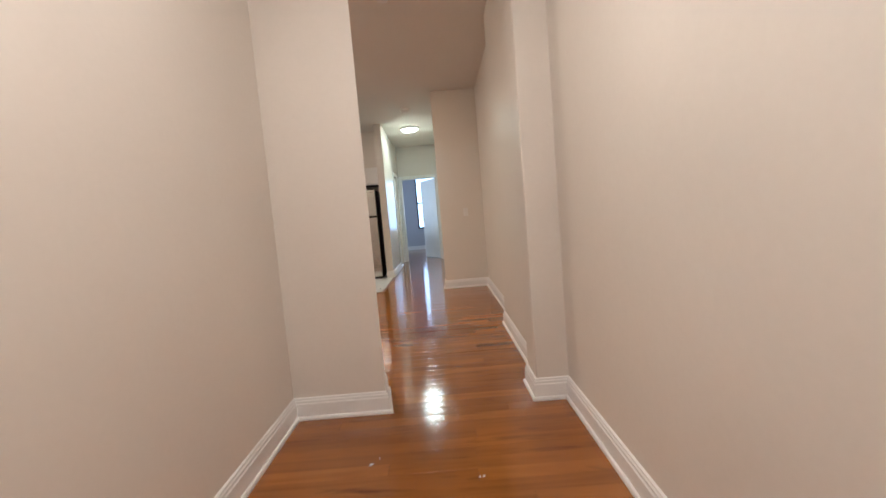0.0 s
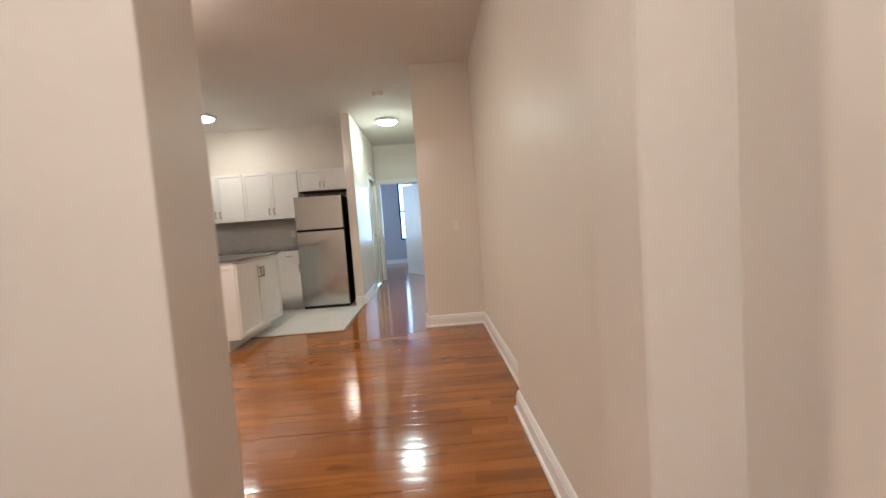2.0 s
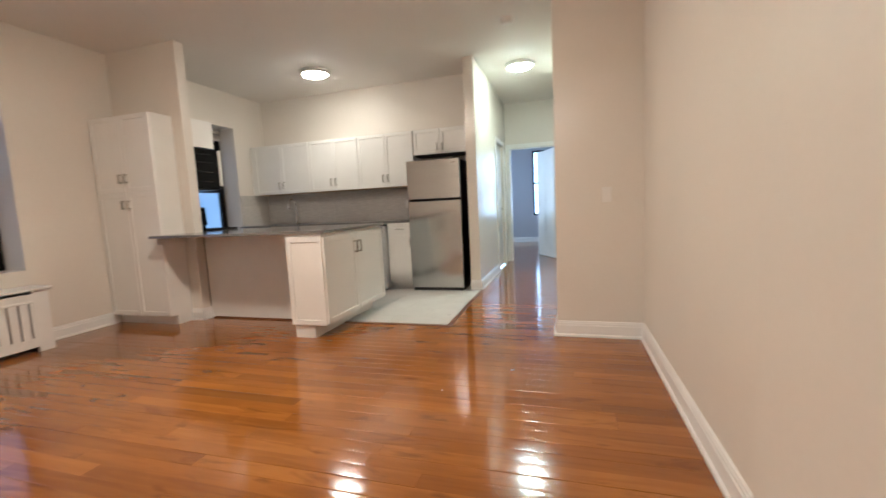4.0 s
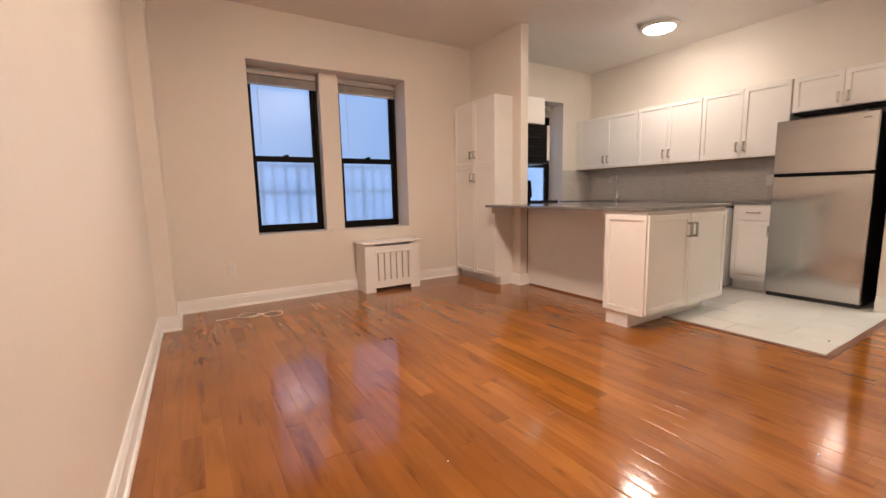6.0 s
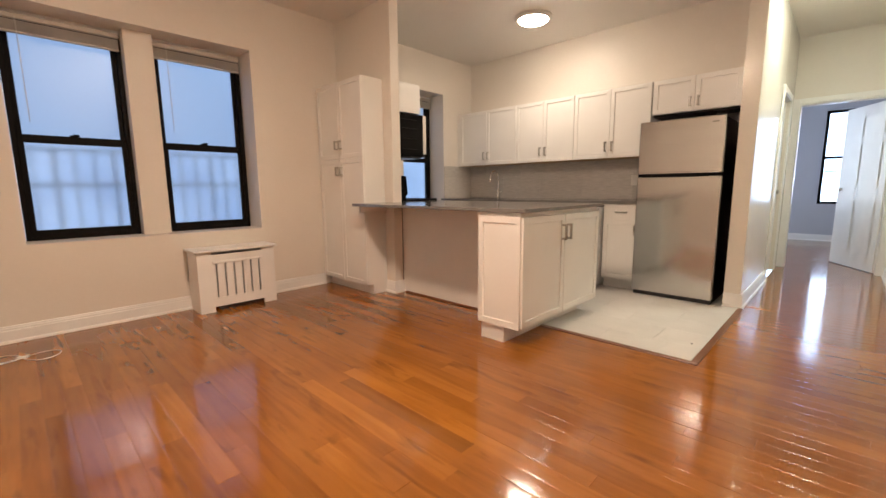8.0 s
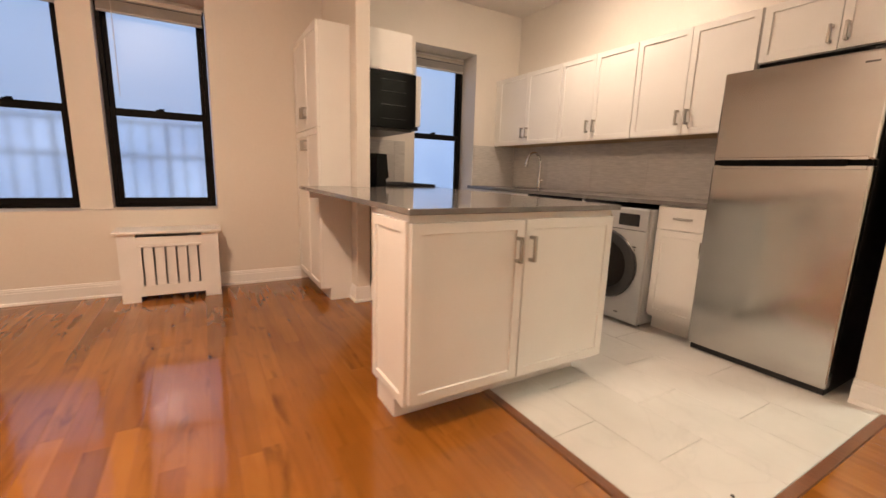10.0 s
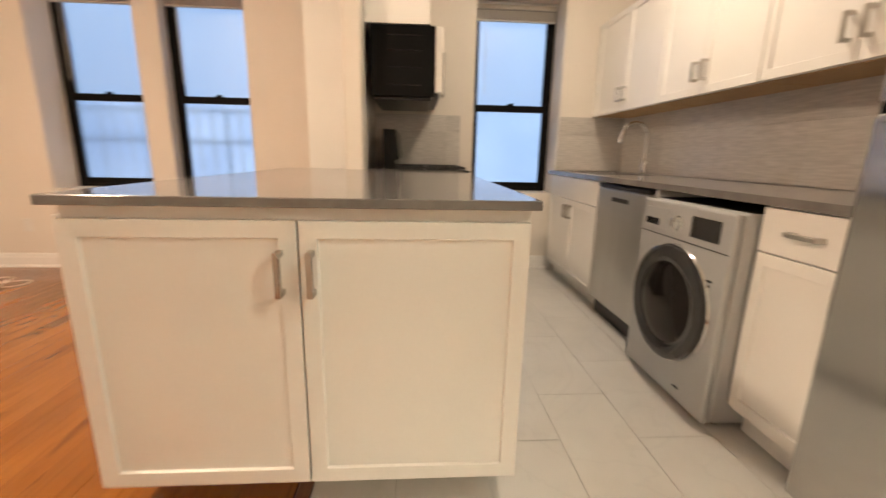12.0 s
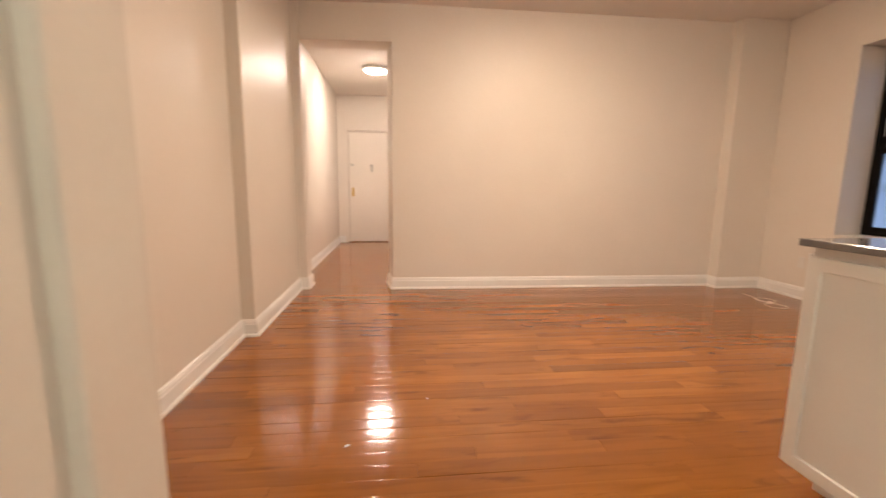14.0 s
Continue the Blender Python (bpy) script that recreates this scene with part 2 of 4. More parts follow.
HAZE = pane_glass("frosted_window_glass", 0.36, (0.53, 0.61, 0.66, 1), 0.18)
CLEAR = pane_glass("clear_window_glass", 0.0)
DOORGLASS = blotchy("smoked_door_glass", (0.010, 0.008, 0.007), (0.016, 0.013, 0.011), rough=0.06, bump=0.0, swing=0.02, spec=0.2)
DARKRING = blotchy("dark_chrome_ring", (0.11, 0.11, 0.11), (0.17, 0.17, 0.17), rough=0.2, metal=0.9, bump=0.0)
SMOKE = blotchy("smoked_plastic", (0.028, 0.028, 0.029), (0.045, 0.045, 0.046), rough=0.12, bump=0.0, swing=0.03, spec=0.6)
SCREEN = blotchy("dark_display", (0.012, 0.012, 0.012), (0.03, 0.028, 0.026), rough=0.12, bump=0.0)
DIFF_K = glowing("warm_diffuser", (1.0, 0.87, 0.66), KITCHEN_GLOW)
DIFF_H = glowing("cool_diffuser", (0.90, 1.0, 0.80), HALL_GLOW)
DIFF_E = glowing("entry_diffuser", (1.0, 0.86, 0.70), ENTRY_GLOW)
DIFF_L = glowing("amber_diffuser", (1.0, 0.79, 0.56), LIVING_GLOW)


# ---- mesh helpers ----
def mesh_of(name, bm, mat):
    bmesh.ops.recalc_face_normals(bm, faces=bm.faces)
    me = bpy.data.meshes.new(name)
    bm.to_mesh(me)
    bm.free()
    me.materials.append(mat)
    return me


def part(name, bm, mat, parent=None, label="", smooth=False):
    me = mesh_of(name, bm, mat)
    if smooth:
        for p in me.polygons:
            p.use_smooth = True
        me.set_sharp_from_angle(angle=radians(35))
    ob = new(name, me)
    ob.parent = parent
    if label:
        ob["label"] = label
    return ob


def thing(name, m, label, category, group="", kind=""):
    ob = new(name)
    ob.empty_display_size = 0.1
    ob.matrix_world = m
    return tagged(ob, label, category, group, kind)


def add_box(bm, a, b, bevel=0.0, seg=1):
    """Adds an upright box from corner a to corner b."""
    v = bmesh.ops.create_cube(bm, size=1.0)["verts"]
    for k in v:
        k.co = Vector([(a[i] + b[i]) / 2 + k.co[i] * abs(b[i] - a[i]) for i in range(3)])
    if bevel:
        es = list({e for k in v for e in k.link_edges})
        bmesh.ops.bevel(bm, geom=es, offset=bevel, segments=seg, profile=0.5, affect="EDGES")
    return bm


def box(a, b, bevel=0.0, seg=1):
    return add_box(bmesh.new(), a, b, bevel, seg)


def boxes(rows, bevel=0.0):
    bm = bmesh.new()
    for a, b in rows:
        add_box(bm, a, b, bevel)
    return bm


def add_lathe(bm, prof, m=Matrix(), n=32):
    """Turns a profile of (radius, height) about z."""
    rings = []
    for r, z in prof:
        if r < 1e-6:
            rings.append([bm.verts.new(m @ Vector((0, 0, z)))])
        else:
            rings.append([bm.verts.new(m @ Vector((r * math.cos(2 * math.pi * k / n), r * math.sin(2 * math.pi * k / n), z))) for k in range(n)])
    for p, q in zip(rings, rings[1:]):
        for k in range(n):
            j = (k + 1) % n
            ring = [p[k % len(p)], p[j % len(p)], q[j % len(q)], q[k % len(q)]]
            ring = list(dict.fromkeys(ring))
            if len(ring) > 2:
                bm.faces.new(ring)
    return bm


def lathe(prof, m=Matrix(), n=32):
    return add_lathe(bmesh.new(), prof, m, n)


def add_tube(bm, pts, r, n=10):
    """A round rod through the points."""
    pts = [Vector(p) for p in pts]
    rings, up = [], None
    for i, p in enumerate(pts):
        d = (pts[min(i + 1, len(pts) - 1)] - pts[max(i - 1, 0)]).normalized()
        if up is None:
            up = d.orthogonal().normalized()
        up = (up - d * up.dot(d)).normalized()
        side = d.cross(up)
        rings.append([bm.verts.new(p + r * (math.cos(2 * math.pi * k / n) * up + math.sin(2 * math.pi * k / n) * side)) for k in range(n)])
    for a, b in zip(rings, rings[1:]):
        for k in range(n):
            bm.faces.new((a[k], a[(k + 1) % n], b[(k + 1) % n], b[k]))
    bm.faces.new(rings[0])
    bm.faces.new(rings[-1])
    return bm


def prism(outline, z0, z1):
    """An upright prism over a plan outline."""
    bm = bmesh.new()
    lo, hi = [bm.verts.new((x, y, z0)) for x, y in outline], [bm.verts.new((x, y, z1)) for x, y in outline]
    bm.faces.new(lo)
    bm.faces.new(hi)
    for k in range(len(lo)):
        j = (k + 1) % len(lo)
        bm.faces.new((lo[k], lo[j], hi[j], hi[k]))
    return bm


def structure(name, bm, mat, label, category, parent=None):
    ob = part(name, bm, mat, parent)
    return tagged(ob, label, category, kind="structure")


# ---- the plan ----
CEILING, ENTRY_CEILING = 2.84, 2.77
XW, YS, YK = -4.43, 2.88, 8.70          # window wall, south wall, kitchen wall
EL, ER, EY = -0.78, 0.77, -0.95         # entry walls and its end
OL, OR, OTOP = -0.26, 0.588, 2.49       # opening into the living room
SX, SY = -0.308, 2.895                  # its splayed corner on the living room side
HL, HR, HY = -0.838, 0.158, 10.70        # hall walls and its end
TX, TY = -0.846, 6.535                  # corner of the tiled floor
FAR = 14.40
PAINTED = "cream satin-painted plaster wall with faint scuffs"

structure("wall_west", boxes([
    ((XW - 0.40, 2.40, 0), (XW, 3.80, CEILING)), ((XW - 0.40, 5.468, 0), (XW, 7.342, CEILING)), ((XW - 0.40, 8.095, 0), (XW, 9.0, CEILING)),
    ((XW - 0.40, 3.80, 0), (XW, 5.468, 0.685)), ((XW - 0.40, 3.80, 2.36), (XW, 5.468, CEILING)),
    ((XW - 0.40, 7.342, 0), (XW, 8.095, 0.705)), ((XW - 0.40, 7.342, 2.35), (XW, 8.095, CEILING)),
    ((XW - 0.40, 4.525, 0.685), (XW - 0.15, 4.727, 2.36))]), PAINT, PAINTED, "wall")
structure("wall_chase", box((XW, 2.85, 0), (-3.905, 3.065, CEILING), 0.004), PAINT, "cream painted boxed-in pipe chase in the room corner", "wall")
south = prism([(XW, 2.61), (OL, 2.61), (SX, SY), (XW, 2.945)], 0, CEILING)
add_box(south, (OR, 2.61, 0), (1.0, 2.84, CEILING), 0.006)
structure("wall_south", south, PAINT, PAINTED, "wall")
structure("wall_over_opening", prism([(OL - 0.001, 2.614), (OR, 2.614), (OR, 2.838), (SX, SY - 0.0005)], OTOP, CEILING), PAINT, "cream painted wall above the opening", "wall")
structure("wall_entry_left", box((EL - 0.15, EY - 0.15, 0), (EL, 2.61, CEILING)), PAINT, PAINTED, "wall")
structure("wall_entry_right", box((ER, EY - 0.15, 0), (ER + 0.23, 2.61, CEILING)), PAINT, PAINTED, "wall")
DX0, DX1, DH = -0.335, 0.585, 2.13
structure("wall_entry_end", boxes([
    ((EL, EY - 0.15, 0), (DX0, EY, CEILING)), ((DX1, EY - 0.15, 0), (ER, EY, CEILING)), ((DX0, EY - 0.15, DH), (DX1, EY, CEILING))]), PAINT, PAINTED, "wall")
structure("wall_east", boxes([((0.665, 2.84, 0), (1.0, 4.235, CEILING)), ((0.757, 4.235, 0), (1.0, 6.375, CEILING))], 0.004), SATIN, PAINTED, "wall")
structure("wall_pier", box((0.127, 6.375, 0), (1.0, 6.575, CEILING), 0.006), GLOSSPAINT, "cream painted wall end where the hallway begins", "wall")
structure("wall_hall_right", box((HR, 6.575, 0), (HR + 0.15, HY, CEILING)), GLOSSPAINT, PAINTED, "wall")
BY0, BY1 = 9.60, 10.34
structure("wall_hall_left", boxes([
    ((-0.965, 8.085, 0), (HL, BY0, CEILING)), ((-0.965, BY0, 2.05), (HL, BY1, CEILING)), ((-0.965, BY1, 0), (HL, HY, CEILING))], 0.004), GLOSSPAINT, PAINTED, "wall")
structure("wall_hall_end", boxes([
    ((-2.3, HY, 0), (-0.775, HY + 0.13, CEILING)), ((0.085, HY, 0), (1.9, HY + 0.13, CEILING)), ((-0.775, HY, 2.05), (0.085, HY + 0.13, CEILING))]), PAINT, PAINTED, "wall")
structure("wall_kitchen", box((XW, YK, 0), (-0.965, YK + 0.15, CEILING)), PAINT, PAINTED, "wall")
structure("wall_wing", box((XW, 6.395, 0), (-3.49, 6.505, CEILING), 0.005), PAINT, "cream painted wing wall between pantry and stove", "wall")
FX0, FX1 = -0.645, 0.36
structure("wall_far_room", boxes([
    ((-2.3, FAR, 0), (FX0, FAR + 0.25, CEILING)), ((FX1, FAR, 0), (1.9, FAR + 0.25, CEILING)),
    ((FX0, FAR, 0), (FX1, FAR + 0.25, 0.70)), ((FX0, FAR, 2.42), (FX1, FAR + 0.25, CEILING))]), GREYROOM, "lavender-grey painted bedroom wall", "wall")
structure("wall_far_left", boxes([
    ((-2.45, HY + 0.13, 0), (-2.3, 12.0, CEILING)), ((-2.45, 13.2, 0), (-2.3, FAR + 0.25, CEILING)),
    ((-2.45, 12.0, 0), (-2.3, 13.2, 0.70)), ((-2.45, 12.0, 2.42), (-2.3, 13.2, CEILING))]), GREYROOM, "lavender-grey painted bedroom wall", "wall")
structure("wall_far_right", box((1.9, HY + 0.13, 0), (2.05, FAR + 0.25, CEILING)), GREYROOM, "lavender-grey painted bedroom wall", "wall")
structure("ceiling", box((XW - 0.4, 2.40, CEILING), (2.05, FAR + 0.25, CEILING + 0.12)), CEIL, "off-white painted plaster ceiling", "ceiling")
structure("ceiling_entry", box((EL, EY, ENTRY_CEILING), (ER, 2.61, CEILING + 0.12)), CEIL, "off-white painted plaster ceiling of the entry hall", "ceiling")


# ---- baseboards ----
BOARD = [(0, 0), (0.030, 0), (0.030, 0.010), (0.026, 0.018), (0.018, 0.021), (0.017, 0.088), (0.013, 0.094), (0.013, 0.105), (0.009, 0.110), (0.008, 0.118), (0, 0.123)]


def moulding(name, pts, prof, mat, label):
    """Sweeps a profile along a plan line; it stands on the line's left side, mitred at the corners."""
    bm = bmesh.new()
    pts = [Vector(p) for p in pts]
    rings = []
    for i, p in enumerate(pts):
        ds = []
        if i:
            ds.append((p - pts[i - 1]).normalized())
        if i < len(pts) - 1:
            ds.append((pts[i + 1] - p).normalized())
        ns = [Vector((-d.y, d.x)) for d in ds]
        n = sum(ns, Vector((0, 0))).normalized()
        n = n / max(0.3, n.dot(ns[0]))
        rings.append([bm.verts.new((p.x + n.x * u, p.y + n.y * u, z)) for u, z in prof])
    for a, b in zip(rings, rings[1:]):
        for k in range(len(prof) - 1):
            bm.faces.new((a[k], a[k + 1], b[k + 1], b[k]))
    bm.faces.new(rings[0])
    bm.faces.new(rings[-1])
    return structure(name, bm, mat, label, "baseboard")


SKIRT = "white-painted wooden baseboard with a stepped cap and shoe"
moulding("baseboard_entry_left", [(DX0 - 0.06, EY), (EL, EY), (EL, 2.61), (OL, 2.61), (SX, SY), (-3.905, 2.939), (-3.905, 3.065), (XW, 3.065), (XW, 4.80)][::-1], BOARD, TRIM, SKIRT)
moulding("baseboard_west", [(XW, 5.42), (XW, 6.14)][::-1], BOARD, TRIM, SKIRT)
moulding("baseboard_kitchen", [(XW, 7.26), (XW, 8.12)][::-1], BOARD, TRIM, SKIRT)
moulding("baseboard_east", [(DX1 + 0.06, EY), (ER, EY), (ER, 2.61), (OR, 2.61), (OR, 2.84), (0.665, 2.84), (0.665, 4.235), (0.757, 4.235), (0.757, 6.375), (0.127, 6.375), (0.127, 6.575), (HR, 6.575), (HR, HY), (0.152, HY)], BOARD, TRIM, SKIRT)
moulding("baseboard_hall", [(-0.965, 8.085), (HL, 8.085), (HL, BY0 - 0.07)][::-1], BOARD, TRIM, SKIRT)
moulding("baseboard_far", [(1.9, FAR), (-2.3, FAR), (-2.3, HY + 0.13), (-0.86, HY + 0.13)], BOARD, TRIM, SKIRT)
moulding("baseboard_post", [(-3.49, 6.505), (-3.49, 6.395), (-3.617, 6.395)], BOARD, TRIM, SKIRT)


# ---- doors and casings ----
def casing(name, x0, x1, h, m, w=0.07, t=0.018, mat=TRIM, label="white painted flat door casing"):
    """Flat casing round an opening; local x across, -y out of the wall."""
    bm = boxes([((x0 - w, -t, 0), (x0, 0, h + w)), ((x1, -t, 0), (x1 + w, 0, h + w)), ((x0, -t, h), (x1, 0, h + w))], 0.003)
    bm.transform(m)
    return structure(name, bm, mat, label, "trim")


def panel_door(name, w, h, m, label, rows, hinge_at, knob_at, panels=2):
    """A moulded panel door, hinge edge at local x = 0, thickness along y."""
    d = thing(name, m, label, "door", kind="structure")
    t = 0.035
    bm = box((0, -t / 2, 0.008), (w, t / 2, h), 0.002)
    part("leaf", bm, TRIM, d)
    bm = bmesh.new()
    pw = (w - 0.11 * (panels + 1)) / panels
    for z0, z1 in rows:
        for k in range(panels):
            x = 0.11 + k * (pw + 0.11)
            for s in (-1, 1):
                y = s * t / 2
                v = [bm.verts.new(p) for p in ((x, y, z0), (x + pw, y, z0), (x + pw, y, z1), (x, y, z1))]
                f = bm.faces.new(v if s < 0 else v[::-1])
                f.normal_update()
                out = Vector((0, s, 0))
                bmesh.ops.translate(bm, verts=v, vec=out * 0.0015)
                for inset, push in ((0.012, 0.008), (0.014, -0.007), (0.02, 0.006)):
                    bmesh.ops.inset_region(bm, faces=[f], thickness=inset)
                    bmesh.ops.translate(bm, verts=f.verts, vec=out * push)
    part("moulded_panel", bm, TRIM, d)
    for z in hinge_at:
        hb = bmesh.new()
        add_lathe(hb, [(0, -0.045), (0.007, -0.045), (0.007, 0.045), (0, 0.045)], Matrix.Translation((-0.004, -t / 2 - 0.006, z)), 10)
        add_box(hb, (-0.002, -t / 2 - 0.003, z - 0.045), (0.03, -t / 2 - 0.0005, z + 0.045))
        part("hinge", hb, BRASS, d, "brass butt hinge")
    if knob_at:
        kb = bmesh.new()
        for s in (-1, 1):
            rot = Matrix.Translation((w - 0.06, s * t / 2, knob_at)) @ pose(0, 0, 0, 90 * s, 0, 0)
            add_lathe(kb, [(0.028, 0), (0.028, 0.006), (0.011, 0.009), (0.010, 0.03), (0.024, 0.04), (0.027, 0.052), (0.018, 0.062), (0, 0.064)], rot, 20)
        part("knob", kb, NICKEL, d, "round satin nickel knob", smooth=True)
    return d


# entry door
ed = thing("door_entry", pose(DX0, EY - 0.02, 0), "cream-painted flush metal entry door, closed, with brass lock", "door", kind="structure")
W = DX1 - DX0
part("frame", boxes([((-0.0, -0.10, 0), (0.02, 0.012, DH)), ((W - 0.02, -0.10, 0), (W, 0.012, DH)), ((0.02, -0.10, DH - 0.02), (W - 0.02, 0.012, DH))], 0.003), PAINT, ed)
part("leaf", box((0.024, -0.055, 0.012), (W - 0.024, -0.008, DH - 0.026), 0.002), PAINT, ed)
part("threshold", box((0.0, -0.10, 0), (W, 0.03, 0.012), 0.004), STRIP, ed, "dark worn threshold")
part("lock_plate", box((W - 0.115, -0.008, 0.89), (W - 0.07, -0.003, 1.06), 0.002), BRASS, ed, "brass lock plate")
part("knob", lathe([(0.022, 0), (0.012, 0.006), (0.011, 0.03), (0.026, 0.04), (0.027, 0.055), (0, 0.062)], Matrix.Translation((W - 0.092, -0.004, 0.935)) @ pose(0, 0, 0, -90, 0, 0), 18), BRASS, ed, "brass door knob", smooth=True)
part("latch_bolt", boxes([((W - 0.12, -0.008, 1.47), (W - 0.05, 0.01, 1.50)), ((W - 0.075, 0.008, 1.475), (W - 0.062, 0.03, 1.52))], 0.003), NICKEL, ed, "steel latch with a turn knob")
part("peephole_cover", box((W - 0.475, -0.008, 1.365), (W - 0.425, 0.012, 1.50), 0.004), NICKEL, ed, "grey metal peephole box")
casing("trim_entry", DX0, DX1, DH, pose(0, 0, 0) @ Matrix.Translation((0, EY, 0)) @ pose(0, 0, 0, 0, 0, 180) @ Matrix.Translation((-(DX0 + DX1), 0, 0)), w=0.05, mat=PAINT, label="cream painted flat door casing")

# bedroom door at the end of the hall, standing ajar
casing("trim_hall_end", -0.775, 0.085, 2.05, Matrix.Translation((0, HY, 0)), w=0.065)
panel_door("door_bedroom", 0.84, 2.03, pose(0.068, HY + 0.14, 0, 0, 0, 180 - 62), "white moulded panel bedroom door standing ajar", [(0.20, 0.86), (1.02, 1.55), (1.66, 1.90)], (0.25, 1.02, 1.80), 1.0)
structure("jamb_bedroom", boxes([((-0.775, HY - 0.003, 0), (-0.757, HY + 0.133, 2.05)), ((0.070, HY - 0.003, 0), (0.085, HY + 0.133, 2.05)), ((-0.757, HY - 0.003, 2.032), (0.070, HY + 0.133, 2.05))], 0.002), TRIM, "white painted door jamb", "trim")
# closet door in the hall's side wall
casing("trim_hall_side", BY0, BY1, 2.05, Matrix.Translation((HL, 0, 0)) @ pose(0, 0, 0, 0, 0, 90), w=0.065)
panel_door("door_closet", BY1 - BY0 - 0.01, 2.03, pose(HL - 0.055, BY0 + 0.005, 0, 0, 0, 90), "white moulded panel door, closed, in the hallway", [(0.20, 0.86), (1.02, 1.55), (1.66, 1.90)], (), 0.98)


# ---- windows ----
def sash_window(name, y0, y1, z0, z1, x, meet, label):
    """A dark metal double-hung window in the west wall, room side towards +x."""
    wdw = thing(name, pose(x, y0, z0), label, "window", kind="structure")
    W, H, M = y1 - y0, z1 - z0, meet - z0
    part("window_frame", boxes([((-0.09, 0, 0), (0.0, 0.033, H)), ((-0.09, W - 0.033, 0), (0.0, W, H)), ((-0.09, 0.033, 0), (0.0, W - 0.033, 0.03)), ((-0.09, 0.033, H - 0.04), (0.0, W - 0.033, H))], 0.003), BRONZE, wdw)
    lo = part("lower_sash", boxes([((-0.035, 0.033, 0.03), (-0.004, 0.066, M)), ((-0.035, W - 0.066, 0.03), (-0.004, W - 0.033, M)), ((-0.035, 0.066, 0.03), (-0.004, W - 0.066, 0.078)), ((-0.035, 0.066, M - 0.06), (-0.004, W - 0.066, M))], 0.003), BRONZE, wdw)
    part("sash_lock", boxes([((-0.03, W / 2 - 0.03, M), (-0.008, W / 2 + 0.03, M + 0.012)), ((-0.024, W / 2 - 0.008, M + 0.012), (-0.004, W / 2 + 0.03, M + 0.02))], 0.002), BRONZE, lo)
    up = part("upper_sash", boxes([((-0.075, 0.033, M - 0.04), (-0.042, 0.064, H - 0.04)), ((-0.075, W - 0.064, M - 0.04), (-0.042, W - 0.033, H - 0.04)), ((-0.075, 0.064, M - 0.04), (-0.042, W - 0.064, M)), ((-0.075, 0.064, H - 0.08), (-0.042, W - 0.064, H - 0.04))], 0.003), BRONZE, wdw)
    for par, glass, a, b in ((lo, GLASS, (-0.022, 0.066, 0.078), (-0.018, W - 0.066, M - 0.06)), (up, HAZE, (-0.060, 0.064, M), (-0.056, W - 0.064, H - 0.08))):
        g = part("pane", box(a, b), glass, par, "frosted glass pane")
        g.visible_shadow = False
    bl = thing("window_blind", pose(x + 0.015, y0 + 0.012, z1 - 0.004), "cream mini blind pulled all the way up", "blind", "window blinds")
    w = W - 0.024
    part("head_rail", box((0, 0, -0.035), (0.028, w, 0), 0.003), BLIND, bl)
    for k in range(14):
        part("slat", box((0.002, 0.006, -0.048 - k * 0.0052), (0.027, w - 0.006, -0.046 - k * 0.0052)), BLIND, bl)
    part("bottom_rail", box((0.002, 0.004, -0.135), (0.027, w - 0.004, -0.119), 0.003), BLIND, bl)
    wand = bmesh.new()
    add_tube(wand, [(0.034, 0.10, -0.03), (0.036, 0.102, -0.75)], 0.003, 6)
    part("wand", wand, PLASTIC, bl, "clear plastic tilt wand")
    return wdw


WX = XW - 0.27
WL = "dark bronze metal double-hung window with frosted panes"
sash_window("window_1", 3.805, 4.524, 0.687, 2.33, WX, 1.487, WL)
sash_window("window_2", 4.728, 5.463, 0.687, 2.33, WX, 1.487, WL)
sash_window("window_3", 7.347, 8.09, 0.707, 2.32, WX, 1.487, WL)
structure("window_head_1", boxes([((WX - 0.09, 3.80, 2.331), (WX + 0.005, 4.524, 2.36)), ((WX - 0.09, 4.728, 2.331), (WX + 0.005, 5.468, 2.36))]), TRIM, "white painted window head", "trim")
structure("window_head_3", box((WX - 0.09, 7.342, 2.321), (WX + 0.005, 8.095, 2.35)), TRIM, "white painted window head", "trim")

# bedroom windows
def plain_window(name, m, W, H, label):
    w = thing(name, m, label, "window", kind="structure")
    part("window_frame", boxes([((0, 0, 0), (0.045, 0.08, H)), ((W - 0.045, 0, 0), (W, 0.08, H)), ((0.045, 0, 0), (W - 0.045, 0.08, 0.05)), ((0.045, 0, H - 0.045), (W - 0.045, 0.08, H))], 0.003), BRONZE, w)
    part("sash_rail", box((0.045, 0.01, 0.84), (W - 0.045, 0.05, 0.89), 0.003), BRONZE, w)
    part("sash_rail", box((0.045, 0.02, 0.60), (W - 0.045, 0.045, 0.625), 0.002), BRONZE, w)
    part("pane", box((0.045, 0.033, 0.05), (W - 0.045, 0.037, H - 0.045)), CLEAR, w).visible_shadow = False


plain_window("window_4", pose(FX0, FAR + 0.10, 0.70), FX1 - FX0, 1.72, "dark metal double-hung bedroom window, bright with daylight")
# Out of view: added to hold the bedroom's fill lamp.
plain_window("window_unseen", pose(-2.37, 12.0, 0.70, 0, 0, 90), 1.2, 1.72, "unseen dark metal window added in the bedroom's side wall for its fill lamp")

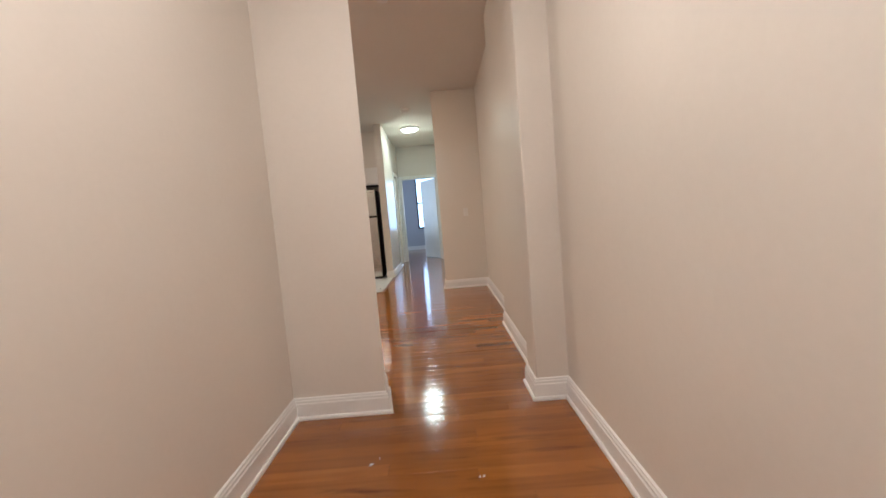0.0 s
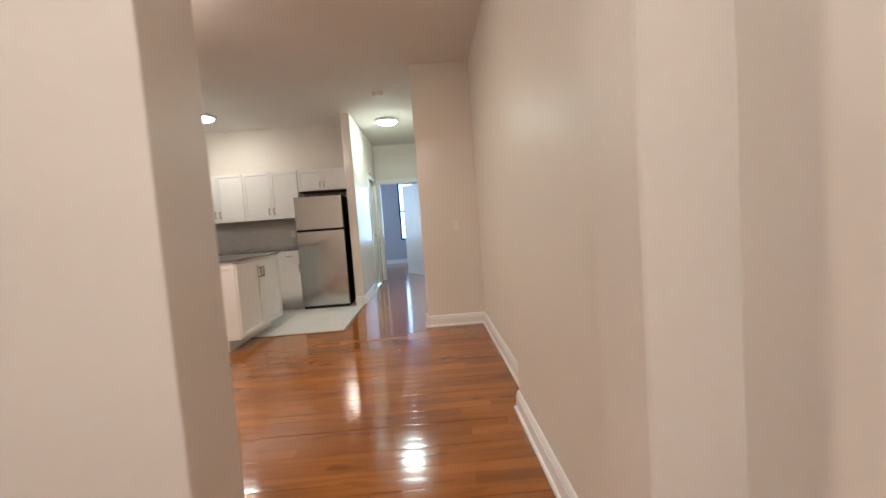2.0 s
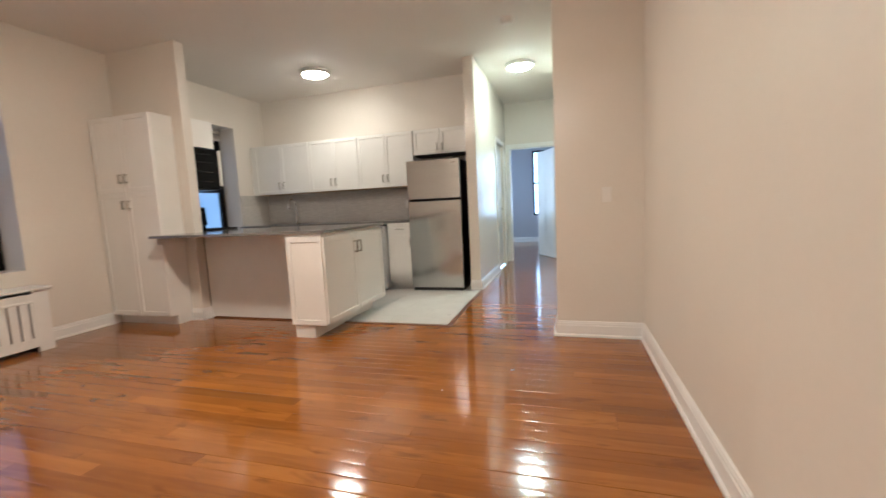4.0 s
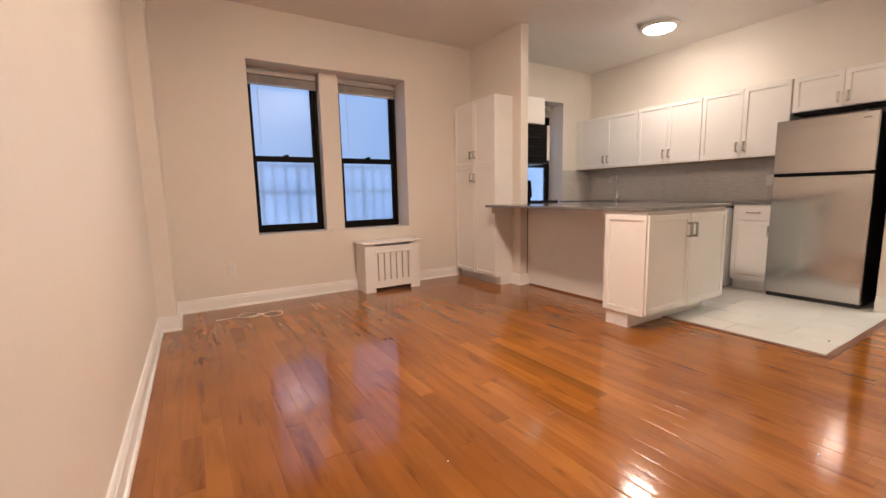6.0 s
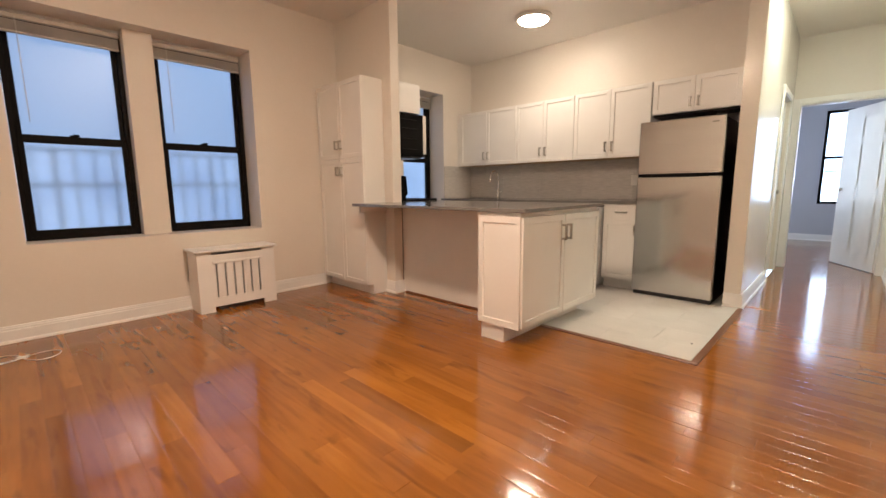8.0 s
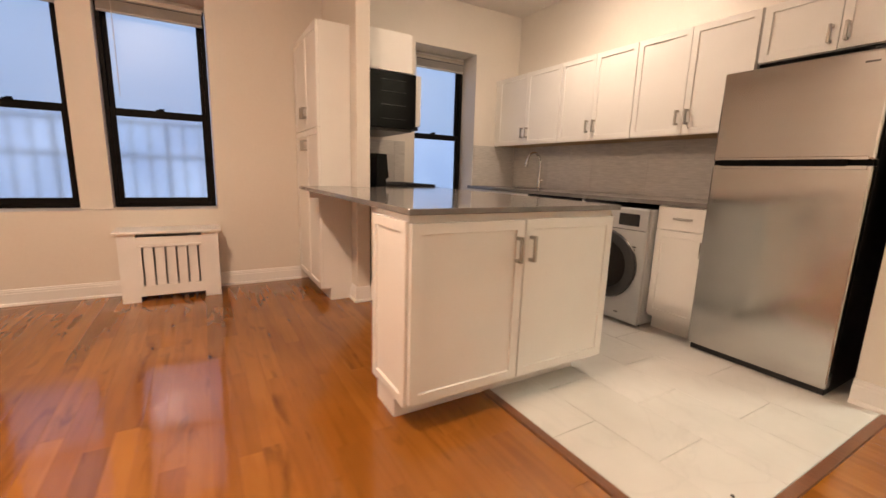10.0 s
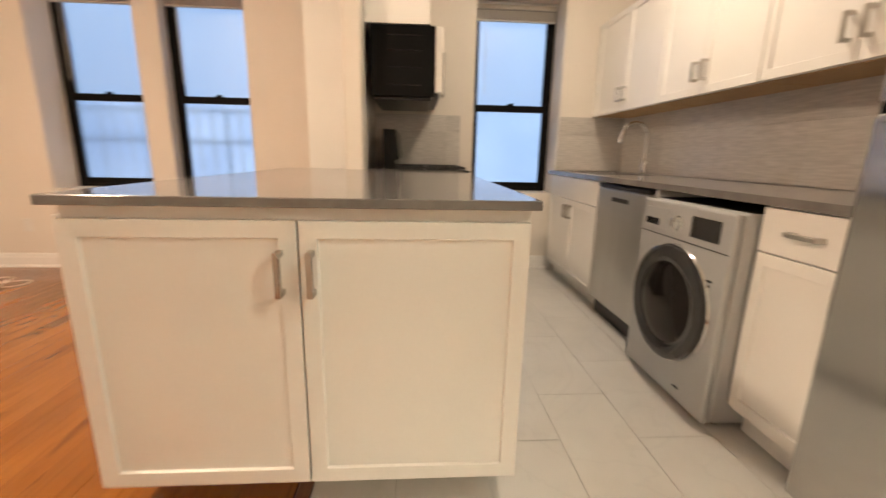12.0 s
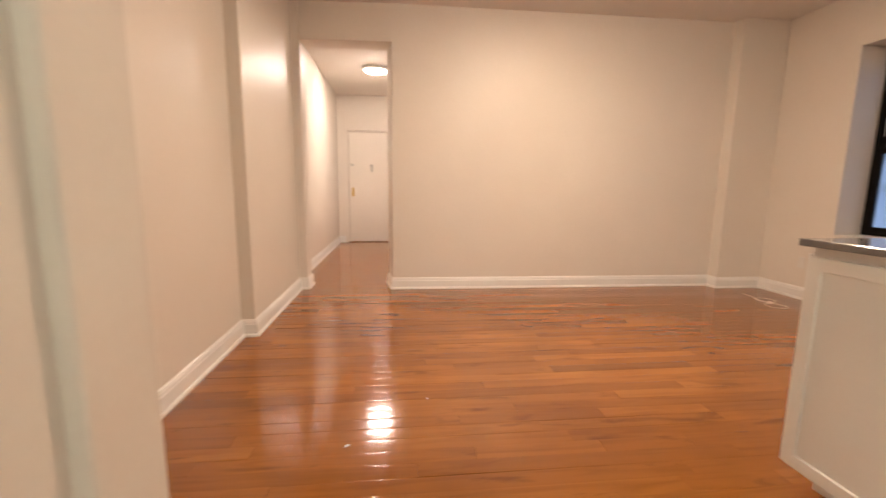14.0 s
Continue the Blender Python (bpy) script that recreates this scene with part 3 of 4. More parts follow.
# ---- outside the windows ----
# Backdrop that glows by itself: the court's daylight is put into its emission.
def court_glow_wall():
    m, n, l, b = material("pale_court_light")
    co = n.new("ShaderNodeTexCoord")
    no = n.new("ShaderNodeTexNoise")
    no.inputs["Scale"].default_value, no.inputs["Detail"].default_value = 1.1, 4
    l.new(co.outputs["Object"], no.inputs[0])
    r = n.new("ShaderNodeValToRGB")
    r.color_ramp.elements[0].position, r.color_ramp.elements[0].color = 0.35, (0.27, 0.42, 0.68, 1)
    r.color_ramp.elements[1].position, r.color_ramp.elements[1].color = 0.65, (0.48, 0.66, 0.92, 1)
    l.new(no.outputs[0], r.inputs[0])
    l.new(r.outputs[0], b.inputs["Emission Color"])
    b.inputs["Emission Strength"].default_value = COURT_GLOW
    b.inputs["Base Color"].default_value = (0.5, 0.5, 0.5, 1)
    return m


structure("backdrop_court", box((-7.4, 0.5, -3), (-7.3, 12, 7)), court_glow_wall(), "glowing backdrop for the daylit wall across the light court", "backdrop")
structure("backdrop_far", box((-4, 19.9, -3), (4.5, 20, 7)), glowing("bright_daylight", (0.50, 0.74, 1.0), FAR_GLOW), "bright overcast distance outside the bedroom", "backdrop")
structure("ground_court", box((-7.3, 0.5, -0.5), (XW - 0.40, 12, -0.35)), BARS, "grey concrete floor of the light court", "ground")
gd = thing("court_fence", pose(-6.05, 1.2, -0.35), "grey metal bar fence in the light court", "fence")
for z in (1.46, 1.82):
    part("rail", box((0, 0, z), (0.03, 5.3, z + 0.03)), BARS, gd)
for k in range(34):
    w = 0.034 if k % 3 == 0 else 0.020
    part("bar", box((0.004, k * 0.16, 0.0), (0.026, k * 0.16 + w, 1.86)), BARS, gd)


# ---- lamps ----
def ceiling_light(x, y, z, glow, label):
    c = thing("ceiling_light", pose(x, y, z), label, "ceiling light", "flush ceiling lights")
    part("rim", lathe([(0.0, 0), (0.188, 0), (0.194, -0.010), (0.194, -0.026), (0.184, -0.036), (0.160, -0.042), (0.156, -0.034)]), PALEMETAL, c, "pale metal rim", smooth=True)
    part("diffuser", lathe([(0.154, -0.034), (0.152, -0.042), (0.138, -0.056), (0.112, -0.066), (0.08, -0.073), (0.04, -0.077), (0, -0.078)]), glow, c, "glowing frosted dome", smooth=True)


ceiling_light(-2.80, 7.78, CEILING, DIFF_K, "round flush ceiling light, lit warm, over the kitchen")
ceiling_light(-0.33, 8.62, CEILING, DIFF_H, "round flush ceiling light, lit cool, in the hallway")
ceiling_light(-0.05, 0.90, ENTRY_CEILING, DIFF_E, "round flush ceiling light, lit, in the entry hall")
ceiling_light(-1.63, 4.74, CEILING, DIFF_L, "round flush ceiling light, lit warm, over the living room")
sk0 = thing("ceiling_sensor", pose(-0.19, 3.80, CEILING), "small white round sensor on the living room ceiling", "sensor")
part("base", lathe([(0, 0), (0.05, 0), (0.05, -0.010), (0, -0.010)]), PLASTIC, sk0)
part("cover", lathe([(0.046, -0.010), (0.042, -0.025), (0.025, -0.034), (0, -0.036)]), PLASTIC, sk0, smooth=True)
sm = thing("smoke_detector", pose(-0.31, 7.25, CEILING), "round white plastic smoke detector on the ceiling", "smoke detector")
part("base", lathe([(0, 0), (0.07, 0), (0.07, -0.014), (0, -0.014)]), PLASTIC, sm)
part("cover", lathe([(0.066, -0.014), (0.062, -0.036), (0.045, -0.05), (0, -0.052)]), PLASTIC, sm, smooth=True)


# ---- kitchen cabinets ----
def shaker(w, h, t=0.02, stile=0.058, depth=0.008):
    """A shaker door: local x across, z up, its front at y = -t."""
    bm = box((0, -t, 0), (w, 0, h), 0.0015)
    f = min(bm.faces, key=lambda q: (q.calc_center_median().y, -q.calc_area()))
    f = max((q for q in bm.faces if abs(q.calc_center_median().y - f.calc_center_median().y) < 1e-4), key=lambda q: q.calc_area())
    bmesh.ops.inset_region(bm, faces=[f], thickness=min(stile, 0.3 * min(w, h)))
    bmesh.ops.inset_region(bm, faces=[f], thickness=0.004)
    bmesh.ops.translate(bm, verts=f.verts, vec=(0, depth, 0))
    return bm


def pull(x, z, length, parent, across=False, y=-0.02):
    """A square bar pull standing off a door."""
    s, o = 0.0075, 0.032
    bm = bmesh.new()
    if across:
        add_box(bm, (x - length / 2, y - o - s, z - s), (x + length / 2, y - o + s, z + s), 0.002)
        for k in (-1, 1):
            add_box(bm, (x + k * (length / 2 - 0.008) - s, y - o, z - s), (x + k * (length / 2 - 0.008) + s, y, z + s), 0.001)
    else:
        add_box(bm, (x - s, y - o - s, z - length / 2), (x + s, y - o + s, z + length / 2), 0.002)
        for k in (-1, 1):
            add_box(bm, (x - s, y - o, z + k * (length / 2 - 0.008) - s), (x + s, y, z + k * (length / 2 - 0.008) + s), 0.001)
    return part("handle", bm, NICKEL, parent, "brushed nickel bar pull")


def door_on(cab, x, z, w, h, handle=None, length=0.105, name="door", across=False):
    d = part(name, shaker(w, h) if h > 0.2 else box((0, -0.02, 0), (w, 0, h), 0.002), CABINET, cab)
    d.location = (x, 0, z)
    if handle:
        pull(handle[0], handle[1], length, d, across)
    return d


def cabinet(name, m, w, d, h, label, group="", toe=0.0, bottom=None):
    c = thing(name, m, label, "cabinet", group)
    part("body", box((0, 0, toe), (w, d, h), 0.001), CABINET, c)
    if toe:
        part("toe_kick", box((0.0, 0.06, 0), (w, d, toe)), CABINET, c)
    if bottom:
        part("underside", box((0.004, 0.004, -0.004), (w - 0.004, d - 0.004, 0)), bottom, c, "raw wood underside")
    return c


# wall cabinets over the worktop
UY, UZ, UH = 8.402, 1.375, 0.73
seams = [XW + 0.065, -3.405, -2.603, -1.765]
for a, b in zip(seams, seams[1:]):
    w = b - a - 0.003
    c = cabinet("wall_cabinet", pose(a, UY, UZ), w, YK - UY - 0.002, UH, "white shaker wall cabinet with two closed doors", "wall cabinets over the worktop", bottom=RAWPLY)
    half = w / 2 - 0.003
    door_on(c, 0.002, 0.002, half, UH - 0.004, (half - 0.035, 0.12))
    door_on(c, w / 2 + 0.001, 0.002, half, UH - 0.004, (0.035, 0.12))
structure("filler_wall", box((XW + 0.002, UY - 0.012, UZ), (XW + 0.063, YK - 0.002, UZ + UH), 0.001), CABINET, "white cabinet filler strip", "trim")
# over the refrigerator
# Its brown underside is near black, with the niche's shade in the colour.
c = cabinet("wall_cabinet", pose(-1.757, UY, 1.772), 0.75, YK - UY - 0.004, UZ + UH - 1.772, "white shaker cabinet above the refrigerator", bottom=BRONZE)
door_on(c, 0.002, 0.004, 0.371, 0.325, (0.338, 0.085), 0.095)
door_on(c, 0.376, 0.004, 0.371, 0.325, (0.033, 0.085), 0.095)
structure("filler_niche", box((-1.006, UY - 0.004, 1.772), (-0.967, YK - 0.002, UZ + UH), 0.001), CABINET, "white cabinet filler strip beside the hallway wall", "trim")
# over the stove, seen from its side
c = cabinet("wall_cabinet", pose(-3.66, 6.915, 1.852, 0, 0, 180), 0.762, 0.405, 0.30, "white cabinet above the microwave, seen from its side")
door_on(c, 0.002, 0.002, 0.377, 0.296, (0.345, 0.05), 0.07)
door_on(c, 0.382, 0.002, 0.377, 0.296, (0.035, 0.05), 0.07)
# pantry
c = cabinet("pantry_cabinet", pose(XW + 0.012, 6.155, 0), 0.80, 0.236, 2.115, "tall white shaker pantry cabinet with four closed doors", toe=0.10)
for x in (0.002, 0.402):
    door_on(c, x, 1.365, 0.395, 0.748, ((0.36 if x < 0.1 else 0.035), 0.135), 0.09)
    door_on(c, x, 0.103, 0.395, 1.257, ((0.36 if x < 0.1 else 0.035), 1.137), 0.09)

# peninsula: end unit with doors towards the hall
c = thing("base_cabinet", pose(-1.742, 6.013, 0, 0, 0, 90), "white shaker base cabinet at the end of the peninsula, doors closed", "cabinet")
part("body", box((0, 0, 0.112), (1.132, 0.335, 0.899), 0.001), CABINET, c)
part("toe_kick", box((0.004, 0.128, 0), (1.09, 0.322, 0.112), 0.001), CABINET, c)
door_on(c, 0.002, 0.128, 0.548, 0.738, (0.508, 0.61), 0.115)
door_on(c, 0.556, 0.128, 0.572, 0.738, (0.030, 0.61), 0.115)
ep = part("end_panel", shaker(0.345, 0.755, 0.016), CABINET, c)
ep.matrix_local = pose(0, 0.340, 0.118, 0, 0, -90)
# peninsula: units behind the knee panel, facing the kitchen
c = cabinet("base_cabinet", pose(-2.10, 7.08, 0, 0, 0, 180), 1.385, 0.555, 0.899, "white shaker base cabinet of the peninsula facing the stove side", toe=0.10)
for k in range(3):
    door_on(c, 0.003 + k * 0.461, 0.105, 0.457, 0.77, (0.05, 0.66), 0.105)
structure("knee_panel", box((-3.488, 6.507, 0), (-2.085, 6.523, 0.899)), CABINET, "white painted panel under the worktop overhang", "panel")
structure("knee_shoe", box((-3.44, 6.488, 0), (-2.085, 6.5065, 0.016), 0.005), STRIP, "dark oak quarter-round at the panel's foot", "trim")
cl = part("worktop_cleat", box((-3.614, 6.06, 0.835), (-3.585, 6.385, 0.899), 0.002), CABINET)
tagged(cl, "white wooden cleat under the worktop at the pantry", "cleat")
slab = prism([(-1.70, 5.992), (-1.70, 7.16), (-3.645, 7.16), (-3.645, 6.508), (-3.487, 6.508), (-3.487, 6.392), (-3.613, 6.392), (-3.613, 5.992)], 0.900, 0.924)
bmesh.ops.bevel(slab, geom=slab.edges[:], offset=0.002, segments=1, affect="EDGES")
tagged(part("peninsula_worktop", slab, STONE), "polished grey quartz worktop on the peninsula", "worktop")

# worktop along the kitchen wall, with its sink
KX0, KX1, KY = XW + 0.002, -1.722, 8.035
wt = boxes([((KX0, KY, 0.885), (-4.16, YK - 0.002, 0.915)), ((-3.56, KY, 0.885), (KX1, YK - 0.002, 0.915)), ((-4.16, KY, 0.885), (-3.56, 8.12, 0.915)), ((-4.16, 8.54, 0.885), (-3.56, YK - 0.002, 0.915))])
tagged(part("kitchen_worktop", wt, STONE), "grey quartz worktop along the kitchen wall", "worktop")
sk = thing("sink", pose(-4.16, 8.12, 0.70), "stainless steel undermount kitchen sink", "sink")
part("basin", boxes([((0.0, 0, 0), (0.60, 0.42, 0.004)), ((0, 0, 0.004), (0.004, 0.42, 0.184)), ((0.596, 0, 0.004), (0.60, 0.42, 0.184)), ((0.004, 0, 0.004), (0.596, 0.004, 0.184)), ((0.004, 0.416, 0.004), (0.596, 0.42, 0.184))]), STEEL, sk)
part("drain", lathe([(0, 0.005), (0.04, 0.005), (0.045, 0.008), (0.03, 0.008), (0, 0.006)], Matrix.Translation((0.3, 0.21, 0)), 20), CHROME, sk)
fc = thing("kitchen_faucet", pose(-3.82, 8.58, 0.915), "chrome gooseneck kitchen faucet with a pull-down spray", "faucet")
part("base", lathe([(0, 0), (0.03, 0), (0.03, 0.008), (0.022, 0.014), (0.022, 0.10), (0.014, 0.115), (0, 0.115)], n=20), CHROME, fc, smooth=True)
nk = bmesh.new()
arc = [(0, 0, 0.11), (0, 0, 0.27)] + [(0.010 * (1 - math.cos(a)), -0.105 * (1 - math.cos(a)), 0.27 + 0.105 * math.sin(a)) for a in [math.pi * k / 12 for k in range(1, 11)]]
add_tube(nk, arc, 0.013, 12)
part("neck", nk, CHROME, fc, smooth=True)
sp = lathe([(0, 0.0), (0.019, 0.0), (0.021, 0.012), (0.017, 0.05), (0.014, 0.095), (0.012, 0.10), (0, 0.10)], Matrix.Translation((0.02, -0.219, 0.226)) @ pose(0, 0, 0, -13, 0, 0), 16)
part("spray_head", sp, CHROME, fc, smooth=True)
lv = bmesh.new()
add_tube(lv, [(0.015, 0, 0.085), (0.04, -0.005, 0.09), (0.075, -0.01, 0.094)], 0.009, 8)
part("lever", lv, CHROME, fc, smooth=True)

# base units under it
c = cabinet("base_cabinet", pose(XW + 0.06, 8.07, 0), 0.985, 0.60, 0.883, "white shaker sink base cabinet with closed doors", toe=0.10)
for x, hx in ((0.002, 0.455), (0.494, 0.035)):
    door_on(c, x, 0.105, 0.489, 0.60, (hx, 0.51))
door_on(c, 0.002, 0.712, 0.981, 0.165, None, name="drawer_front")
c = cabinet("base_cabinet", pose(-2.066, 8.07, 0), 0.344, 0.60, 0.883, "narrow white base cabinet with a drawer beside the washer", toe=0.10)
door_on(c, 0.002, 0.120, 0.340, 0.60, (0.325, 0.505))
door_on(c, 0.002, 0.726, 0.340, 0.152, (0.182, 0.078), 0.11, "drawer", True)
structure("gable_washer", box((-2.742, 8.062, 0), (-2.716, 8.66, 0.883), 0.001), CABINET, "white cabinet gable between dishwasher and washing machine", "panel")
dw = thing("dishwasher", pose(-3.372, 8.062, 0), "stainless steel dishwasher under the worktop", "dishwasher")
part("body", box((0.004, 0.02, 0.10), (0.592, 0.58, 0.868)), BLACK, dw)
part("door", box((0.004, -0.018, 0.115), (0.592, 0.02, 0.845), 0.006, 2), SOFTSTEEL, dw)
part("control_strip", box((0.004, -0.012, 0.848), (0.592, 0.02, 0.870), 0.002), BLACK, dw, "black control strip")
part("handle_recess", box((0.20, -0.021, 0.775), (0.40, -0.0185, 0.80), 0.001), BLACK, dw, "dark pocket handle")
part("toe_kick", box((0.004, 0.03, 0), (0.592, 0.5, 0.10)), BLACK, dw, "black toe kick")

# washing machine
wm = thing("washing_machine", pose(-2.672, 7.965, 0.0), "silver front-loading washing machine with a dark round door", "washing machine")
WW, WH = 0.598, 0.848
part("body", box((0, 0.03, 0.02), (WW, 0.62, WH), 0.012, 2), SILVER, wm)
part("front_panel", box((0, 0, 0.02), (WW, 0.03, WH), 0.010, 2), SILVER, wm)
# Black sheet added on top: the worktop's shade put into colour.
part("top_shade", box((0.012, 0.075, WH), (WW - 0.012, 0.61, WH + 0.004), 0.001), DEEPBLACK, wm, "black sheet for the shade under the worktop")
part("seam", box((0.01, -0.0015, 0.695), (WW - 0.01, 0.0, 0.699)), DARKRING, wm)
dm = Matrix.Translation((0.300, 0.0, 0.422)) @ pose(0, 0, 0, 90, 0, 0)
part("door_rim", lathe([(0.245, 0.0), (0.252, 0.012), (0.248, 0.03), (0.225, 0.042), (0.188, 0.038), (0.176, 0.028)], dm, 48), SMOKE, wm, "smoked glossy door rim", smooth=True)
part("chrome_trim", lathe([(0.252, 0.0), (0.259, 0.006), (0.255, 0.015), (0.251, 0.014)], dm, 48), CHROME, wm, smooth=True)
part("door_glass", lathe([(0.180, 0.029), (0.165, 0.036), (0.12, 0.046), (0.06, 0.049), (0, 0.05)], dm, 48), DOORGLASS, wm, "smoked glass bowl", smooth=True)
part("program_dial", lathe([(0.034, 0), (0.034, 0.006), (0.026, 0.008), (0.025, 0.026), (0.018, 0.03), (0, 0.03)], Matrix.Translation((0.285, 0, 0.765)) @ pose(0, 0, 0, 90, 0, 0), 28), CHROME, wm, "chrome program dial", smooth=True)
part("display", box((0.37, -0.003, 0.725), (0.535, 0.001, 0.81), 0.002), SCREEN, wm, "dark display panel")
part("detergent_drawer", box((0.03, -0.003, 0.72), (0.205, 0.001, 0.815), 0.004), SILVER, wm)
part("label_plate", box((0.045, -0.0045, 0.735), (0.15, -0.003, 0.765)), DARKRING, wm, "grey label plate")
for x, z, w in ((0.50, 0.575, 0.03), (0.50, 0.555, 0.022), (0.405, 0.075, 0.035)):
    part("small_mark", box((x, -0.0012, z), (x + w, 0.0, z + 0.009)), DARKRING, wm)
for x in (0.05, WW - 0.05):
    for y in (0.08, 0.55):
        part("foot", lathe([(0, 0), (0.022, 0), (0.022, 0.02), (0, 0.02)], Matrix.Translation((x, y, 0)), 12), BLACK, wm)

# refrigerator
rf = thing("refrigerator", pose(-1.726, 7.985, 0), "stainless steel top-freezer refrigerator with black sides", "refrigerator")
RW, RH, RS = 0.69, 1.655, 1.16
part("cabinet_body", box((0.004, 0.07, 0.025), (RW - 0.004, 0.69, RH - 0.01), 0.004), BLACK, rf, "black cabinet sides")
part("freezer_door", box((0, 0, RS + 0.012), (RW, 0.064, RH), 0.010, 3), STEEL, rf)
part("fridge_door", box((0, 0, 0.042), (RW, 0.064, RS - 0.012), 0.010, 3), STEEL, rf)
part("handle_gap", box((0.004, 0.012, RS - 0.014), (RW - 0.004, 0.062, RS + 0.014)), DEEPBLACK, rf, "dark finger gap")
part("handle_lip", box((0.02, -0.006, RS - 0.034), (RW - 0.02, 0.004, RS - 0.013), 0.003), STEEL, rf)
part("handle_lip", box((0.02, -0.006, RS + 0.013), (RW - 0.02, 0.004, RS + 0.03), 0.003), STEEL, rf)
part("handle_pocket", box((0.04, -0.0085, RS - 0.020), (RW - 0.09, 0.008, RS + 0.016), 0.007, 2), DEEPBLACK, rf, "black handle pocket")
part("badge", box((RW - 0.10, -0.0015, RH - 0.055), (RW - 0.05, 0.0005, RH - 0.047)), DARKRING, rf, "small grey badge")
part("kick_grille", box((0.01, 0.03, 0.0), (RW - 0.01, 0.6, 0.040), 0.003), BLACK, rf, "black kick grille")
part("hinge_cap", box((RW - 0.08, 0.01, RH + 0.0005), (RW - 0.01, 0.09, RH + 0.014), 0.004), BLACK, rf)
# Dark trim on top, dark sheet at the side: niche shade put into colour.
structure("niche_trim_shade", boxes([((-0.9665, 8.10, 0), (-0.9655, YK, 1.75)), ((-1.755, UY + 0.01, 1.755), (-0.967, 8.69, 1.766))]), BRONZE, "dark trim and side sheet of the refrigerator niche, its shade in the colour", "trim")

# stove and microwave
st = thing("stove", pose(-3.655, 7.22, 0, 0, 0, 180), "black gas stove with a raised back panel", "stove")
part("body", box((0, 0.03, 0.02), (0.76, 0.70, 0.905), 0.003), BLACK, st)
part("oven_door", box((0.01, 0, 0.20), (0.75, 0.03, 0.74), 0.006), GLOSSBLACK, st)
part("oven_handle", boxes([((0.06, -0.05, 0.69), (0.70, -0.03, 0.71)), ((0.08, -0.03, 0.69), (0.10, 0, 0.71)), ((0.66, -0.03, 0.69), (0.68, 0, 0.71))], 0.003), STEEL, st)
part("cooktop", box((0, -0.012, 0.906), (0.76, 0.62, 0.922), 0.004), GLOSSBLACK, st)
for k in range(2):
    gb = bmesh.new()
    x0 = 0.03 + k * 0.36
    for t in (0.0, 0.11, 0.22, 0.33):
        add_box(gb, (x0 + t, 0.02, 0.932), (x0 + t + 0.012, 0.58, 0.945))
    for y in (0.02, 0.29, 0.568):
        add_box(gb, (x0, y, 0.9225), (x0 + 0.342, y + 0.012, 0.9445))
    part("grate", gb, BLACK, st, "black cast-iron grate")
bg = bmesh.new()
GUARD = [(0.515, 0.9225), (0.515, 0.985), (0.490, 1.0), (0.509, 1.19), (0.595, 1.195), (0.60, 0.9225)]
ends = [[bg.verts.new((x, v, z)) for v, z in GUARD] for x in (0, 0.76)]
bg.faces.new(ends[0])
bg.faces.new(ends[1])
for k in range(len(GUARD)):
    j = (k + 1) % len(GUARD)
    bg.faces.new((ends[0][k], ends[0][j], ends[1][j], ends[1][k]))
part("back_panel", bg, DULLBLACK, st, "black control back panel")
for k in range(4):
    part("knob", lathe([(0.02, 0), (0.018, 0.025), (0, 0.025)], Matrix.Translation((0.12 + k * 0.17, 0.0, 0.83)) @ pose(0, 0, 0, 90, 0, 0), 16), BLACK, st)
mw = thing("microwave", pose(-3.66, 7.0, 1.405, 0, 0, 180), "black over-the-range microwave seen from its side", "microwave")
part("case", box((0, 0.025, 0), (0.758, 0.455, 0.44), 0.004), DULLBLACK, mw)
part("door", box((-0.001, -0.022, 0.03), (0.56, 0.025, 0.438), 0.004), PALEMETAL, mw, "pale silver door")
part("control_panel", box((0.563, -0.020, 0.03), (0.756, 0.025, 0.438), 0.004), GLOSSBLACK, mw)
part("handle", boxes([((0.52, -0.067, 0.07), (0.545, -0.047, 0.40)), ((0.525, -0.047, 0.08), (0.54, -0.022, 0.10)), ((0.525, -0.047, 0.37), (0.54, -0.022, 0.39))], 0.003), STEEL, mw)
part("underside", boxes([((0.02, 0.05, -0.022), (0.738, 0.44, 0)), ((0.0, 0.0, -0.006), (0.758, 0.05, 0.028))], 0.004), BLACK, mw, "black vented underside")
for z in (0.07, 0.18, 0.285, 0.375):
    part("side_rib", box((-0.004, 0.12, z), (0.0, 0.34, z + 0.007), 0.002), GLOSSBLACK, mw)

# ---- radiator cover ----
rc = thing("radiator_cover", pose(-4.145, 4.785, 0, 0, 0, 90), "white painted wooden radiator cover with six slots", "radiator cover")
RWd = 0.66
rd = 4.43 - 4.145 - 0.012
x0, x1, z0, z1 = 0.125, 0.525, 0.125, 0.43
slots = [x0 + 0.017 + k * 0.073 for k in range(6)]
part("front_panel", boxes([((0, 0, 0), (0.115, 0.018, 0.53)), ((RWd - 0.115, 0, 0), (RWd, 0.018, 0.53)), ((0.115, 0, 0.045), (RWd - 0.115, 0.018, z0)), ((0.115, 0, z1), (RWd - 0.115, 0.018, 0.505))]), TRIM, rc)
edges = [0.115] + [v for s in slots for v in (s, s + 0.014)] + [RWd - 0.115]
for a, b in zip(edges[0::2], edges[1::2]):
    part("slat", box((a, 0.002, z0), (b, 0.016, z1)), TRIM, rc)
part("raised_rail", box((0.118, -0.008, z1 - 0.004), (RWd - 0.118, 0.0, z1 + 0.018), 0.003), TRIM, rc)
part("side_panel", box((0, 0.018, 0), (0.018, rd, 0.53)), TRIM, rc)
